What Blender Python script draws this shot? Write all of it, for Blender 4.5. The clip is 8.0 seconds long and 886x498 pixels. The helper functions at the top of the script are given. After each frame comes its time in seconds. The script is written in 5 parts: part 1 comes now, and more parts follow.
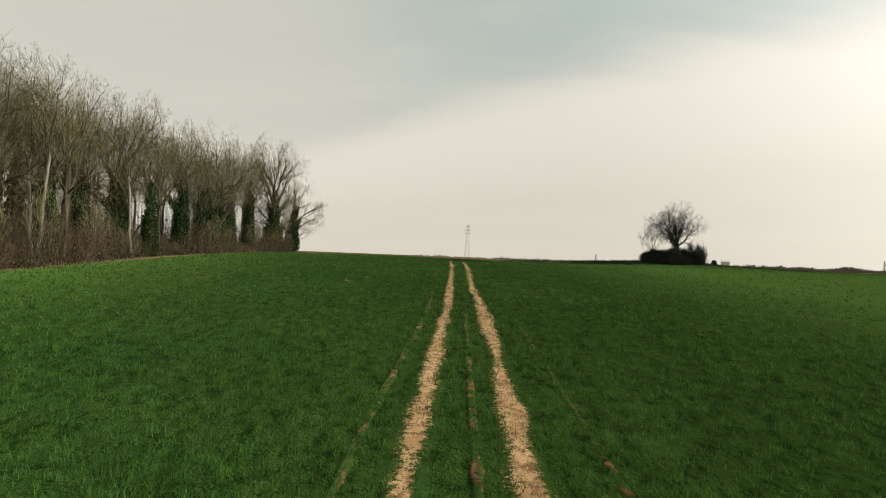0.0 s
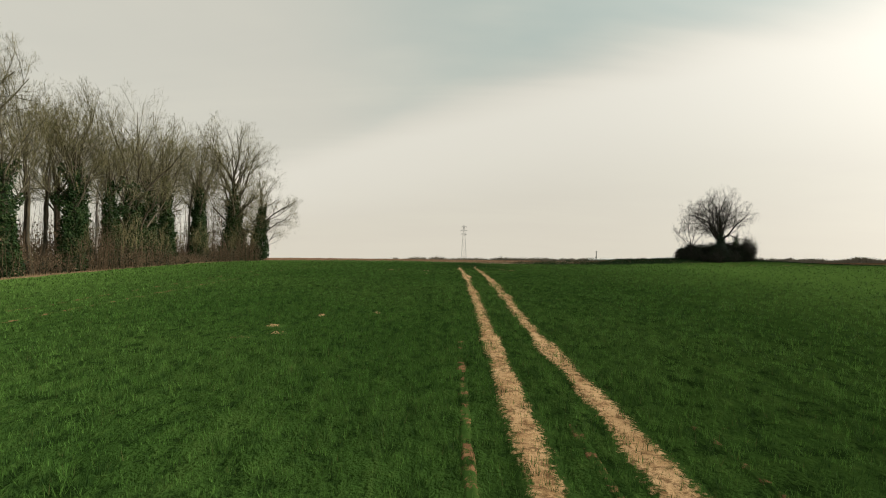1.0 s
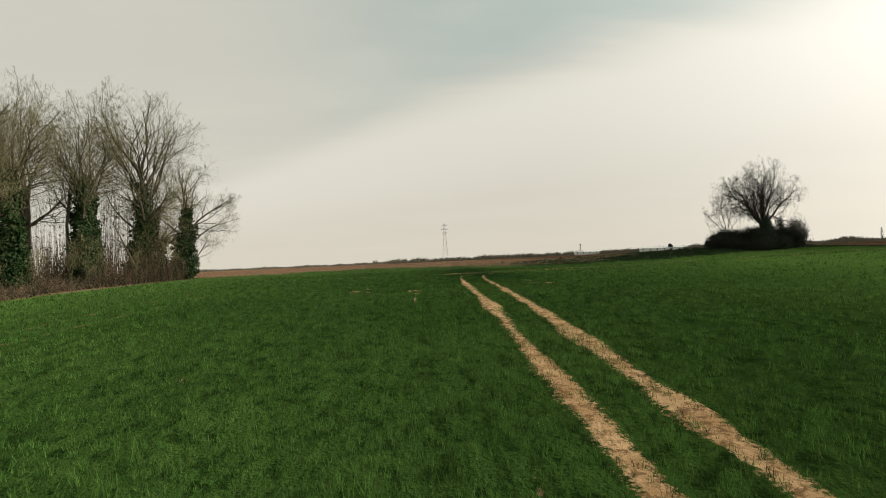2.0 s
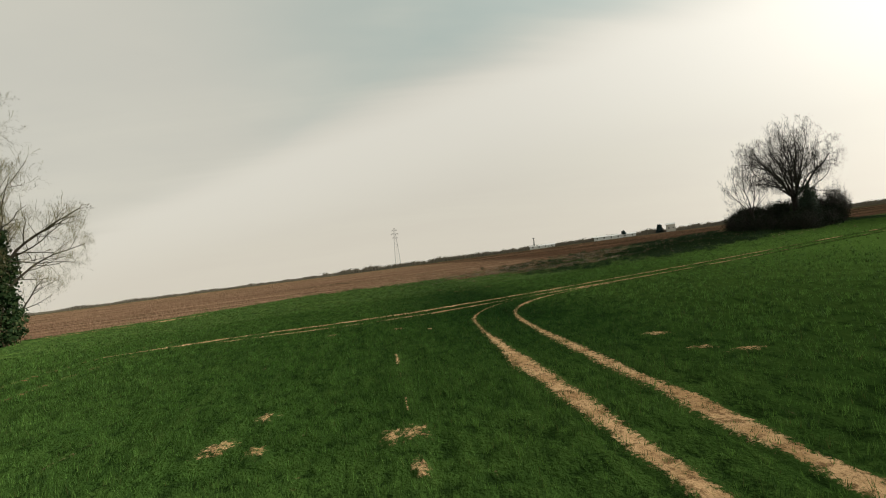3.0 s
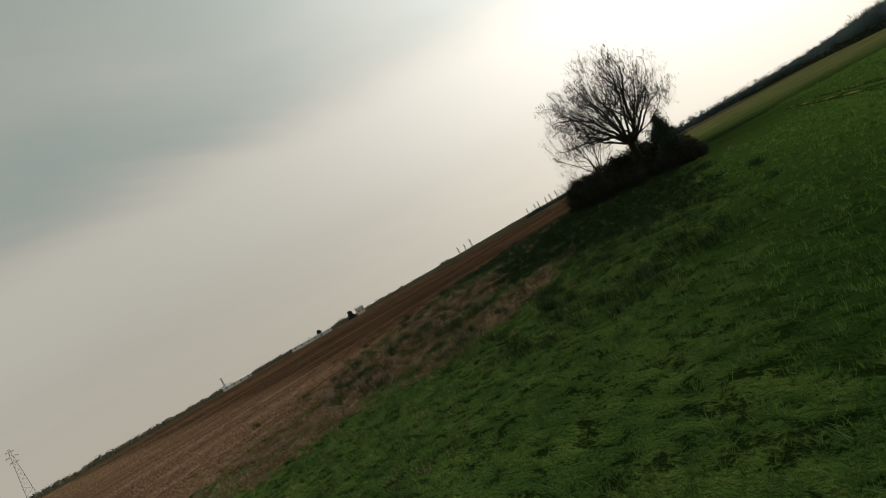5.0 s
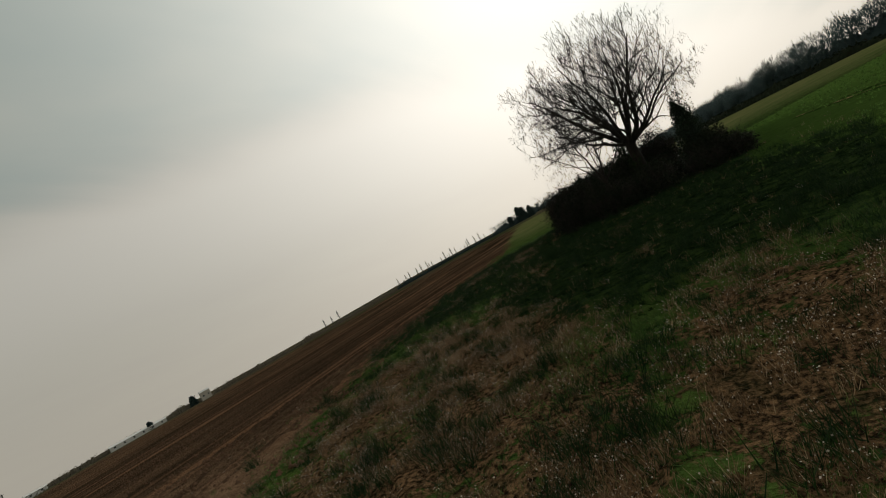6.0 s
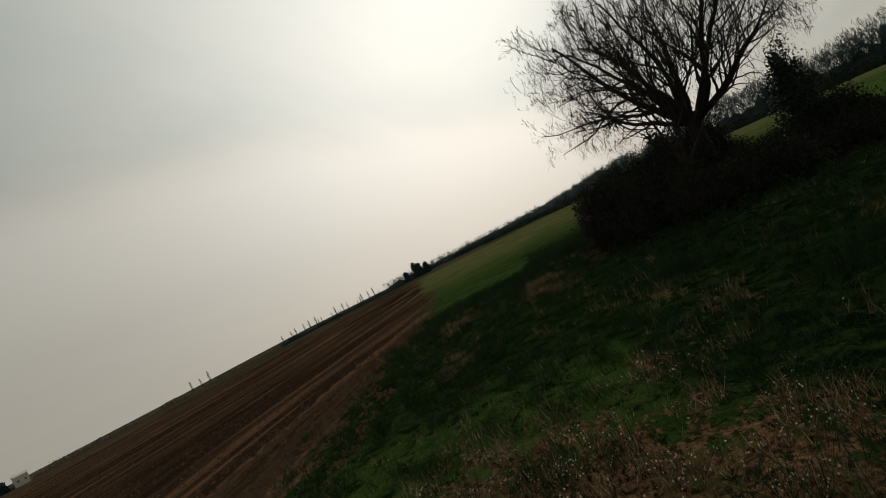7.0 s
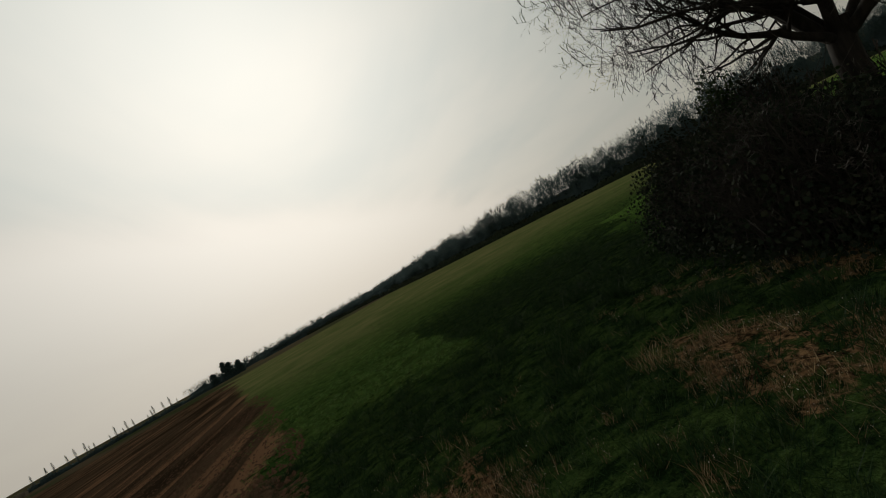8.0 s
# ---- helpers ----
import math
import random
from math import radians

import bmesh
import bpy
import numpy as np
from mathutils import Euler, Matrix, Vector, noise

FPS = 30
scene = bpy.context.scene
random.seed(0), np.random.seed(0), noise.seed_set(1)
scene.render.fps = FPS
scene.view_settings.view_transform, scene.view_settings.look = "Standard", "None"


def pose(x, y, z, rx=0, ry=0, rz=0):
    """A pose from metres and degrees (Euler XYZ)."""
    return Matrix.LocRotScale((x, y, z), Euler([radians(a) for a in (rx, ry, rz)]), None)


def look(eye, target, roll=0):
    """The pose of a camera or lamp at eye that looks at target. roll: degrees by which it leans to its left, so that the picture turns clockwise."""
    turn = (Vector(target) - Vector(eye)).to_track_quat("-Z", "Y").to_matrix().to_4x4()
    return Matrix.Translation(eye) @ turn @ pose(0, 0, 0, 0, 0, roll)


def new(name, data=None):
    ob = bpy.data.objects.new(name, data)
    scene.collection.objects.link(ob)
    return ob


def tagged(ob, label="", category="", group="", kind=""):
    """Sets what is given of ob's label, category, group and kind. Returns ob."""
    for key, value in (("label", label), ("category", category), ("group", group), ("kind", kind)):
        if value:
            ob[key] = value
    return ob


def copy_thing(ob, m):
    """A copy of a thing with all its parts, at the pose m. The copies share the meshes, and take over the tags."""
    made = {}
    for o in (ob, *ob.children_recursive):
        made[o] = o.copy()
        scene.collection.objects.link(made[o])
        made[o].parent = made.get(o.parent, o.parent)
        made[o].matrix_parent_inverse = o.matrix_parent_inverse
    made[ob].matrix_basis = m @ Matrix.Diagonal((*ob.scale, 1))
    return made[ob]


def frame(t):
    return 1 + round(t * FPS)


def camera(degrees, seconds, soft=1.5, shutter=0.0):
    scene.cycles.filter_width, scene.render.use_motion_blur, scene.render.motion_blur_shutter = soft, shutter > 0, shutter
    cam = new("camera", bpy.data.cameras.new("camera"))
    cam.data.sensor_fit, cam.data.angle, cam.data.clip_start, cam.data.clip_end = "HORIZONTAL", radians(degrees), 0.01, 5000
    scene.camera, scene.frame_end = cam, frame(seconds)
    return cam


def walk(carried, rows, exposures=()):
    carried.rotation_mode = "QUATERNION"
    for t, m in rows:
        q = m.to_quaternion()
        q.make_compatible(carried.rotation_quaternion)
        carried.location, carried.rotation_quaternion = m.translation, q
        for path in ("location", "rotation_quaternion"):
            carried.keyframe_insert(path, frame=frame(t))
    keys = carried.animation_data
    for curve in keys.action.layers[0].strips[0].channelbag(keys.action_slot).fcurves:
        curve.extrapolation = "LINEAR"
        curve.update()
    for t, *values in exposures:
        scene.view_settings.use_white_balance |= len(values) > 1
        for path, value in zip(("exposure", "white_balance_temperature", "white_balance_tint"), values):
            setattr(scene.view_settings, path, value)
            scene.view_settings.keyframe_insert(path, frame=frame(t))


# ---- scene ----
# camera and its flight
cam = camera(83.1, 8.0, soft=1.0)
walk(cam, [
    (0, look((0.05, 9.87, 1.24), (0.051, 19.873, 1.294), 2.37)),
    (0.5, look((-0.46, 18.08, 1.35), (-0.455, 28.080, 1.391), 2.44)),
    (1, look((-0.93, 26.19, 1.48), (-0.845, 36.193, 1.560), 0.75)),
    (1.5, look((-1.09, 34.55, 1.58), (-0.858, 44.551, 1.657), -1.21)),
    (2.8, look((-2.24, 56.92, 2.65), (-1.071, 66.853, 2.704), -5.29)),
    (3, look((-2.15, 60.66, 2.78), (-0.699, 70.556, 2.830), -6.88)),
    (3.5, look((-1.77, 71.23, 2.80), (0.863, 80.881, 2.892), -12.62)),
    (4, look((-1.94, 80.94, 2.87), (2.506, 89.892, 2.998), -20.59)),
    (4.5, look((-0.96, 89.07, 2.86), (5.102, 97.020, 3.031), -26.16)),
    (4.7, look((-0.15, 92.07, 2.89), (6.450, 99.585, 3.089), -27.37)),
    (5.8, look((8.93, 108.88, 3.08), (17.634, 113.797, 3.291), -28.51)),
    (6, look((11.13, 111.99, 3.17), (20.141, 116.306, 3.400), -28.18)),
    (6.5, look((16.83, 117.50, 3.42), (26.360, 120.504, 3.659), -27.31)),
    (7, look((23.10, 121.66, 3.60), (32.902, 123.645, 3.853), -26.38)),
    (7.5, look((30.43, 125.16, 3.81), (40.425, 125.340, 4.062), -27.60)),
    (8, look((38.13, 127.32, 4.21), (47.950, 125.350, 4.370), -28.80)),
], exposures=[(0.0, -0.1), (1.7, -0.12), (3.0, -0.2), (4.0, -0.4), (4.7, -0.68), (5.8, -0.98), (6.5, -1.17), (7.0, -1.28), (8.0, -1.35)])

# ---- light: thin cloud with a veiled sun in the east ----
SUN_AZ, SUN_EL = radians(90), radians(28)
SUN_DIR = Vector((math.sin(SUN_AZ) * math.cos(SUN_EL), math.cos(SUN_AZ) * math.cos(SUN_EL), math.sin(SUN_EL)))


class Nodes:
    """Short hand for building a node tree."""

    def __init__(self, tree):
        self.tree = tree
        tree.nodes.clear()

    def add(self, kind, ins=None, **props):
        n = self.tree.nodes.new(kind)
        if "operation" in props:
            n.operation = props["operation"]
        if "use_clamp" in props:
            n.use_clamp = props["use_clamp"]
        if "data_type" in props:
            n.data_type = props["data_type"]
        if "interpolation_type" in props:
            n.interpolation_type = props["interpolation_type"]
        if "attribute_name" in props:
            n.attribute_name = props["attribute_name"]
        for k, v in (ins or {}).items():
            self.put(n.inputs[k], v)
        return n

    def put(self, socket, v):
        if isinstance(v, bpy.types.NodeSocket):
            self.tree.links.new(v, socket)
        elif isinstance(v, bpy.types.Node):
            self.tree.links.new(v.outputs[0], socket)
        else:
            socket.default_value = v

    def math(self, op, a, b=0.0, c=0.0, clamp=False):
        return self.add("ShaderNodeMath", {0: a, 1: b, 2: c}, operation=op, use_clamp=clamp).outputs[0]

    def ramp(self, v, lo, hi, a=0.0, b=1.0):
        return self.add("ShaderNodeMapRange", {0: v, 1: lo, 2: hi, 3: a, 4: b}, interpolation_type="SMOOTHSTEP").outputs[0]

    def mix(self, f, a, b):
        n = self.add("ShaderNodeMix", data_type="RGBA")
        for i, v in ((0, f), (6, a), (7, b)):
            self.put(n.inputs[i], v if not isinstance(v, tuple) else (*v, 1.0)[:4])
        return n.outputs[2]

    def noise(self, vec, scale, detail=4.0, rough=0.55, dist=0.0):
        return self.add("ShaderNodeTexNoise", {"Vector": vec, "Scale": scale, "Detail": detail, "Roughness": rough, "Distortion": dist}).outputs[0]

    def scaled(self, vec, sx, sy, sz, rz=0.0):
        return self.add("ShaderNodeMapping", {0: vec, 2: (0, 0, rz), 3: (sx, sy, sz)}).outputs[0]


world = bpy.data.worlds.new("sky")
scene.world = world
world.use_nodes = True
N = Nodes(world.node_tree)
way = N.add("ShaderNodeTexCoord").outputs["Generated"]
sky = N.add("ShaderNodeTexSky")
sky.sky_type, sky.sun_disc, sky.sun_elevation, sky.sun_rotation, sky.dust_density = "NISHITA", False, SUN_EL, SUN_AZ, 3.0
sep = N.add("ShaderNodeSeparateXYZ", {0: way})
up = N.math("MAXIMUM", sep.outputs[2], 0.0)
deck = N.math("ADD", up, 0.12)
flat = N.add("ShaderNodeCombineXYZ", {0: N.math("DIVIDE", sep.outputs[0], deck), 1: N.math("DIVIDE", sep.outputs[1], deck), 2: 0.0}).outputs[0]
streak = N.noise(N.scaled(flat, 0.35, 1.1, 1.0, 0.65), 1.0, 5.0, 0.5, 0.6)
puff = N.noise(flat, 0.9, 4.0, 0.5)
fsep = N.add("ShaderNodeSeparateXYZ", {0: flat})
bank = N.math("ADD", N.math("MULTIPLY", fsep.outputs[0], 0.608), N.math("MULTIPLY", fsep.outputs[1], 0.795))
bank = N.math("ADD", bank, N.math("MULTIPLY", N.math("SUBTRACT", streak, 0.5), 0.7))
rim = N.math("MULTIPLY", N.ramp(bank, 1.7, 2.2), N.ramp(bank, 2.1, 4.2, 1.0, 0.0))
bank = N.math("MAXIMUM", N.ramp(bank, 1.5, 2.1), N.ramp(fsep.outputs[0], 0.35, -0.7, 0.0, 0.8))
dot = N.add("ShaderNodeVectorMath", {0: way, 1: tuple(SUN_DIR)}, operation="DOT_PRODUCT").outputs["Value"]
dot = N.math("MAXIMUM", dot, 0.0)
wide = N.math("POWER", dot, 3.6)
tight = N.math("POWER", dot, 10.0)
low = N.math("POWER", N.math("SUBTRACT", 1.0, up), 7.0)
tone = N.mix(bank, (0.52, 0.615, 0.565), (0.81, 0.77, 0.665))
tone = N.mix(N.ramp(N.math("ADD", N.math("MULTIPLY", streak, 0.6), N.math("MULTIPLY", puff, 0.4)), 0.36, 0.64, 0.0, 0.6), tone, (0.88, 0.85, 0.718))
tone = N.mix(N.math("MULTIPLY", rim, 0.85), tone, (0.98, 0.945, 0.827))
tone = N.mix(N.math("MULTIPLY", low, 0.75), tone, (0.92, 0.85, 0.709))
tone = N.mix(N.math("MULTIPLY", wide, 0.6), tone, (0.80, 0.748, 0.70))
glow = N.math("ADD", 1.0, N.math("ADD", N.math("MULTIPLY", wide, 1.45), N.math("MULTIPLY", tight, 1.2)))
tone = N.add("ShaderNodeVectorMath", {0: tone, "Scale": glow}, operation="SCALE").outputs[0]
cloud = N.add("ShaderNodeBackground", {0: tone, 1: 0.95})
clear = N.add("ShaderNodeBackground", {0: sky.outputs[0], 1: 0.05})
both = N.add("ShaderNodeMixShader", {0: 0.12, 1: cloud, 2: clear})
N.add("ShaderNodeOutputWorld", {0: both})

sun_data = bpy.data.lights.new("sun", "SUN")
sun_data.energy, sun_data.angle, sun_data.color = 5.0, radians(5), (1.0, 0.93, 0.82)
sun = new("sun", sun_data)
sun.matrix_world = look(SUN_DIR * 200, (0, 0, 0))

# ---- materials ----
def material(name, base, rough=0.8, bump=None, spec=0.3, trans=0.0):
    """base(N) gives a colour socket or tuple, bump(N) a height socket."""
    m = bpy.data.materials.new(name)
    m.use_nodes = True
    n = Nodes(m.node_tree)
    colour = base(n) if callable(base) else base
    b = n.add("ShaderNodeBsdfPrincipled", {"Roughness": rough, "Diffuse Roughness": 1.0, "Specular IOR Level": spec})
    n.put(b.inputs["Base Color"], (*colour, 1.0) if isinstance(colour, tuple) else colour)
    if bump:
        height, strength, dist = bump(n)
        n.put(b.inputs["Normal"], n.add("ShaderNodeBump", {"Strength": strength, "Distance": dist, "Height": height}))
    out = b
    if trans:
        t = n.add("ShaderNodeBsdfTranslucent", {0: colour if not isinstance(colour, tuple) else (*colour, 1.0)})
        out = n.add("ShaderNodeMixShader", {0: trans, 1: b, 2: t})
    n.add("ShaderNodeOutputMaterial", {0: out})
    return m


def pos(n):
    return n.add("ShaderNodeNewGeometry").outputs["Position"]


def island(n):
    return n.add("ShaderNodeNewGeometry").outputs["Random Per Island"]


def mask(n, name):
    return n.add("ShaderNodeAttribute", attribute_name=name).outputs["Fac"]


def tufts(n, p):
    """Height of the plants' tops: soft tufts in loose rows."""
    big = n.noise(n.scaled(p, 1.0, 0.6, 1.0), 3.4, 3.0, 0.6)
    return n.math("ADD", n.math("MULTIPLY", big, 0.65), n.math("MULTIPLY", n.noise(p, 15.0, 3.0, 0.65), 0.35))


def backlit_dark(n, p):
    """Where the crop by the headland is painted darker, as it looks against the sun."""
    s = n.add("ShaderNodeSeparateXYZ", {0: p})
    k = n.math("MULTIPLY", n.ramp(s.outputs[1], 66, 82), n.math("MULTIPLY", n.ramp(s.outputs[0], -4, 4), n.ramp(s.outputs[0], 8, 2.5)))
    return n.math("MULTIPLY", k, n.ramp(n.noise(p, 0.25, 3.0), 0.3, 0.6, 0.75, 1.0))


def crop_colour(n, p, path_near):
    """Young winter wheat in drill rows, with paler and darker drifts."""
    drift = n.noise(p, 0.07, 4.0, 0.6)
    patch = n.noise(p, 0.5, 4.0, 0.6)
    c = n.mix(n.ramp(drift, 0.35, 0.65), (0.026, 0.060, 0.012), (0.038, 0.077, 0.016))
    c = n.mix(n.ramp(patch, 0.4, 0.7, 0.0, 0.4), c, (0.026, 0.064, 0.013))
    rows = n.noise(n.scaled(p, 2.6, 0.045, 1.0), 1.0, 3.0, 0.6)
    c = n.mix(n.ramp(rows, 0.48, 0.36, 0.0, 0.45), c, (0.014, 0.034, 0.007))
    c = n.mix(n.ramp(rows, 0.56, 0.68, 0.0, 0.35), c, (0.058, 0.100, 0.024))
    # Shade between tufts is put into the colour: hollows dark, tops light.
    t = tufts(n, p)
    c = n.mix(n.math("MULTIPLY", n.ramp(t, 0.50, 0.38, 0.0, 0.9), n.ramp(path_near, 0.0, 1.0, 0.25, 1.0)), c, (0.006, 0.017, 0.004))
    # Crop painted lighter away from the flight path, as at a grazing view.
    c = n.mix(n.ramp(path_near, 0.0, 1.0, 0.55, 0.06), c, (0.112, 0.195, 0.042))
    c = n.mix(n.ramp(t, 0.54, 0.68, 0.0, 0.6), c, (0.070, 0.122, 0.027))
    # Headland crop darkened in its colour, for the view towards the sun.
    return n.mix(backlit_dark(n, p), c, (0.010, 0.034, 0.008))


def ground_colour(n):
    p = pos(n)
    fine = n.noise(p, 9.0, 5.0, 0.65)
    mid = n.noise(p, 1.1, 5.0, 0.6)
    crop = crop_colour(n, p, mask(n, "near_path"))
    thin = n.noise(n.scaled(p, 1.6, 0.28, 1.0), 1.0, 5.0, 0.65)
    crop = n.mix(n.ramp(n.math("ADD", thin, n.math("MULTIPLY", fine, 0.25)), 0.83, 0.9), crop, (0.22, 0.15, 0.085))
    # rough grass of the margin
    grass = n.mix(n.ramp(mid, 0.35, 0.68), (0.036, 0.080, 0.018), (0.085, 0.142, 0.032))
    grass = n.mix(n.ramp(fine, 0.5, 0.72, 0.0, 0.6), grass, (0.055, 0.048, 0.022))
    # Grass hollows carry painted shade, tufts' tops a lighter green.
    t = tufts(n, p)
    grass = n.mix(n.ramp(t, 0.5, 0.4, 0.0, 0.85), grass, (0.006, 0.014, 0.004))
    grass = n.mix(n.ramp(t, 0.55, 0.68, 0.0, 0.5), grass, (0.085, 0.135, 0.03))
    # Tussocky grass, darkened further by painted shade round the island.
    wild_shade = n.mix(n.ramp(t, 0.42, 0.62), (0.007, 0.016, 0.006), (0.036, 0.062, 0.018))
    grass = n.mix(mask(n, "wild_shade"), grass, wild_shade)
    grass = n.mix(mask(n, "pale"), grass, n.mix(n.ramp(n.noise(p, 0.12, 4.0, 0.6), 0.35, 0.65), (0.120, 0.145, 0.050), (0.215, 0.200, 0.088)))
    # dead weeds and stubble
    dry = n.mix(n.ramp(fine, 0.38, 0.66), (0.018, 0.013, 0.008), (0.25, 0.152, 0.078))
    dry = n.mix(n.ramp(mid, 0.5, 0.7, 0.0, 0.5), dry, (0.022, 0.030, 0.012))
    # worked soil with streaks along the furrows
    furrow = n.noise(n.scaled(p, 0.02, 0.33, 1.0, -0.30), 1.0, 6.0, 0.6, 0.3)
    clod = n.noise(p, 3.0, 6.0, 0.7)
    soil = n.mix(n.ramp(clod, 0.3, 0.7), (0.165, 0.104, 0.062), (0.28, 0.18, 0.108))
    soil = n.mix(n.ramp(n.noise(n.scaled(p, 0.03, 0.8, 1.0, -0.30), 1.0, 4.0, 0.6), 0.5, 0.62, 0.0, 0.8), soil, (0.07, 0.042, 0.027))
    soil = n.mix(n.ramp(furrow, 0.52, 0.64, 0.0, 0.9), soil, (0.34, 0.215, 0.135))
    soil = n.mix(n.ramp(n.noise(p, 0.05, 3.0), 0.5, 0.75, 0.0, 0.5), soil, (0.105, 0.085, 0.045))
    # East of the plough painted darker, as soil looks against the light.
    soil = n.mix(n.math("MULTIPLY", mask(n, "backlit_soil"), n.ramp(n.noise(n.scaled(p, 0.02, 0.12, 1.0, -0.30), 1.0, 4.0, 0.6), 0.36, 0.6, 0.95, 0.6)), soil, (0.034, 0.024, 0.015))
    soil = n.mix(n.math("MULTIPLY", mask(n, "backlit_soil"), n.ramp(furrow, 0.52, 0.62, 0.0, 0.8)), soil, (0.27, 0.15, 0.083))
    far = n.mix(n.ramp(n.noise(n.scaled(p, 0.004, 0.012, 1.0, 0.4), 1.0, 4.0), 0.42, 0.6), (0.11, 0.085, 0.055), (0.06, 0.07, 0.032))
    edge = n.math("MULTIPLY", n.math("SUBTRACT", n.math("ADD", n.math("MULTIPLY", mid, 0.6), n.math("MULTIPLY", fine, 0.4)), 0.5), 1.1)

    def cut(name):
        return n.ramp(n.math("ADD", mask(n, name), edge), 0.44, 0.56)

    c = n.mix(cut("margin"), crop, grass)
    mosaic = n.math("MULTIPLY", n.math("SUBTRACT", n.math("ADD", n.math("MULTIPLY", n.noise(p, 2.4, 5.0, 0.65), 0.7), n.math("MULTIPLY", fine, 0.3)), 0.5), 2.6)
    c = n.mix(n.ramp(n.math("ADD", mask(n, "dry"), mosaic), 0.40, 0.64), c, dry)
    c = n.mix(cut("plough"), c, soil)
    c = n.mix(cut("beyond"), c, far)
    return n.mix(cut("litter"), c, n.mix(n.ramp(fine, 0.3, 0.7), (0.10, 0.065, 0.035), (0.21, 0.145, 0.085)))


def ground_bump(n):
    p = pos(n)
    h = n.math("MULTIPLY", tufts(n, p), 2.0)
    ridge = n.noise(n.scaled(p, 0.05, 1.6, 1.0, -0.30), 1.0, 4.0, 0.6, 0.3)
    rough = n.math("ADD", n.math("MULTIPLY", n.noise(p, 3.0, 5.0, 0.7), 2.2), n.math("MULTIPLY", ridge, 2.4))
    return n.math("ADD", h, n.math("MULTIPLY", rough, mask(n, "plough"))), n.ramp(n.math("MAXIMUM", mask(n, "near_path"), mask(n, "plough")), 0.0, 1.0, 0.35, 1.0), 0.2


def bark_colour(a, b):
    def f(n):
        p = pos(n)
        return n.mix(n.ramp(n.noise(n.scaled(p, 5.0, 5.0, 1.2), 1.0, 5.0, 0.65), 0.35, 0.65), a, b)
    return f


def bark_bump(n):
    return n.noise(n.scaled(pos(n), 12.0, 12.0, 2.0), 1.0, 4.0, 0.6), 0.7, 0.03


def leaf_colour(a, b, c):
    def f(n):
        r = island(n)
        k = n.mix(n.ramp(r, 0.0, 0.6), a, b)
        k = n.mix(n.ramp(r, 0.7, 1.0), k, c)
        return n.mix(n.ramp(n.noise(pos(n), 0.8, 3.0), 0.4, 0.65, 0.0, 0.5), k, a)
    return f


def dirt_colour(n):
    """Bare soil that frays into the crop towards the strip's edges."""
    p = pos(n)
    ragged = n.math("ADD", n.math("MULTIPLY", n.noise(p, 11.0, 5.0, 0.75), 0.85), n.math("MULTIPLY", n.noise(n.scaled(p, 1.0, 0.45, 1.0), 1.1, 3.0), 0.4))
    fray = n.ramp(n.math("ADD", mask(n, "edge"), n.math("MULTIPLY", n.math("SUBTRACT", ragged, 0.62), 2.2)), 0.34, 0.66)
    c = n.mix(n.ramp(n.noise(p, 1.6, 5.0, 0.6), 0.35, 0.65), (0.38, 0.235, 0.115), (0.56, 0.37, 0.20))
    c = n.mix(n.ramp(n.noise(p, 5.0, 6.0, 0.75), 0.48, 0.6, 0.0, 0.85), c, (0.16, 0.09, 0.043))
    c = n.mix(n.ramp(n.noise(p, 17.0, 4.0, 0.7), 0.6, 0.72, 0.0, 0.6), c, (0.62, 0.45, 0.28))
    c = n.mix(n.ramp(n.noise(p, 24.0, 3.0, 0.7), 0.6, 0.7, 0.0, 0.7), c, (0.06, 0.055, 0.02))
    # Crop at the fray is darkened to stand for shade between plants.
    return n.mix(fray, c, n.mix(0.25, crop_colour(n, p, 1.0), (0.014, 0.030, 0.008)))


def dirt_bump(n):
    p = pos(n)
    return n.math("ADD", n.noise(p, 5.0, 5.0, 0.7), n.math("MULTIPLY", n.noise(p, 26.0, 3.0, 0.6), 0.4)), 0.9, 0.08


def rut_colour(n):
    """Dark damp soil that shows in flecks between the plants."""
    p = pos(n)
    c = n.mix(n.ramp(n.noise(p, 6.0, 5.0, 0.7), 0.35, 0.65), (0.10, 0.052, 0.028), (0.235, 0.125, 0.065))
    # A little of the same painted plant shade in the crop colour.
    return n.mix(n.ramp(n.noise(p, 2.6, 5.0, 0.75), 0.40, 0.50), c, n.mix(0.1, crop_colour(n, p, 1.0), (0.014, 0.030, 0.008)))


def blade_colour(n):
    p = pos(n)
    drift = n.noise(p, 0.07, 4.0, 0.6)
    c = n.mix(n.ramp(drift, 0.35, 0.65), (0.077, 0.171, 0.030), (0.112, 0.215, 0.043))
    c = n.mix(n.ramp(island(n), 0.3, 1.0, 0.0, 0.6), c, (0.024, 0.066, 0.013))
    # Blades painted lighter sideways, for how bright the far crop looks in the sun.
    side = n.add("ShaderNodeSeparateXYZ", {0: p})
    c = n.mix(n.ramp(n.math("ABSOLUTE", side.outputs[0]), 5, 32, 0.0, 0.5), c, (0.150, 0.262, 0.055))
    # Blades by the headland take the same painted backlit darkening.
    c = n.mix(n.math("MULTIPLY", backlit_dark(n, p), 0.9), c, (0.018, 0.054, 0.010))
    # Dark clumps in the colour imitate the shading between tufts.
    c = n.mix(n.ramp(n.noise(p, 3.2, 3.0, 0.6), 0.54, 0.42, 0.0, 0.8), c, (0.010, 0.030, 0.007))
    return n.mix(n.ramp(island(n), 0.95, 1.0, 0.0, 0.8), c, (0.11, 0.11, 0.035))


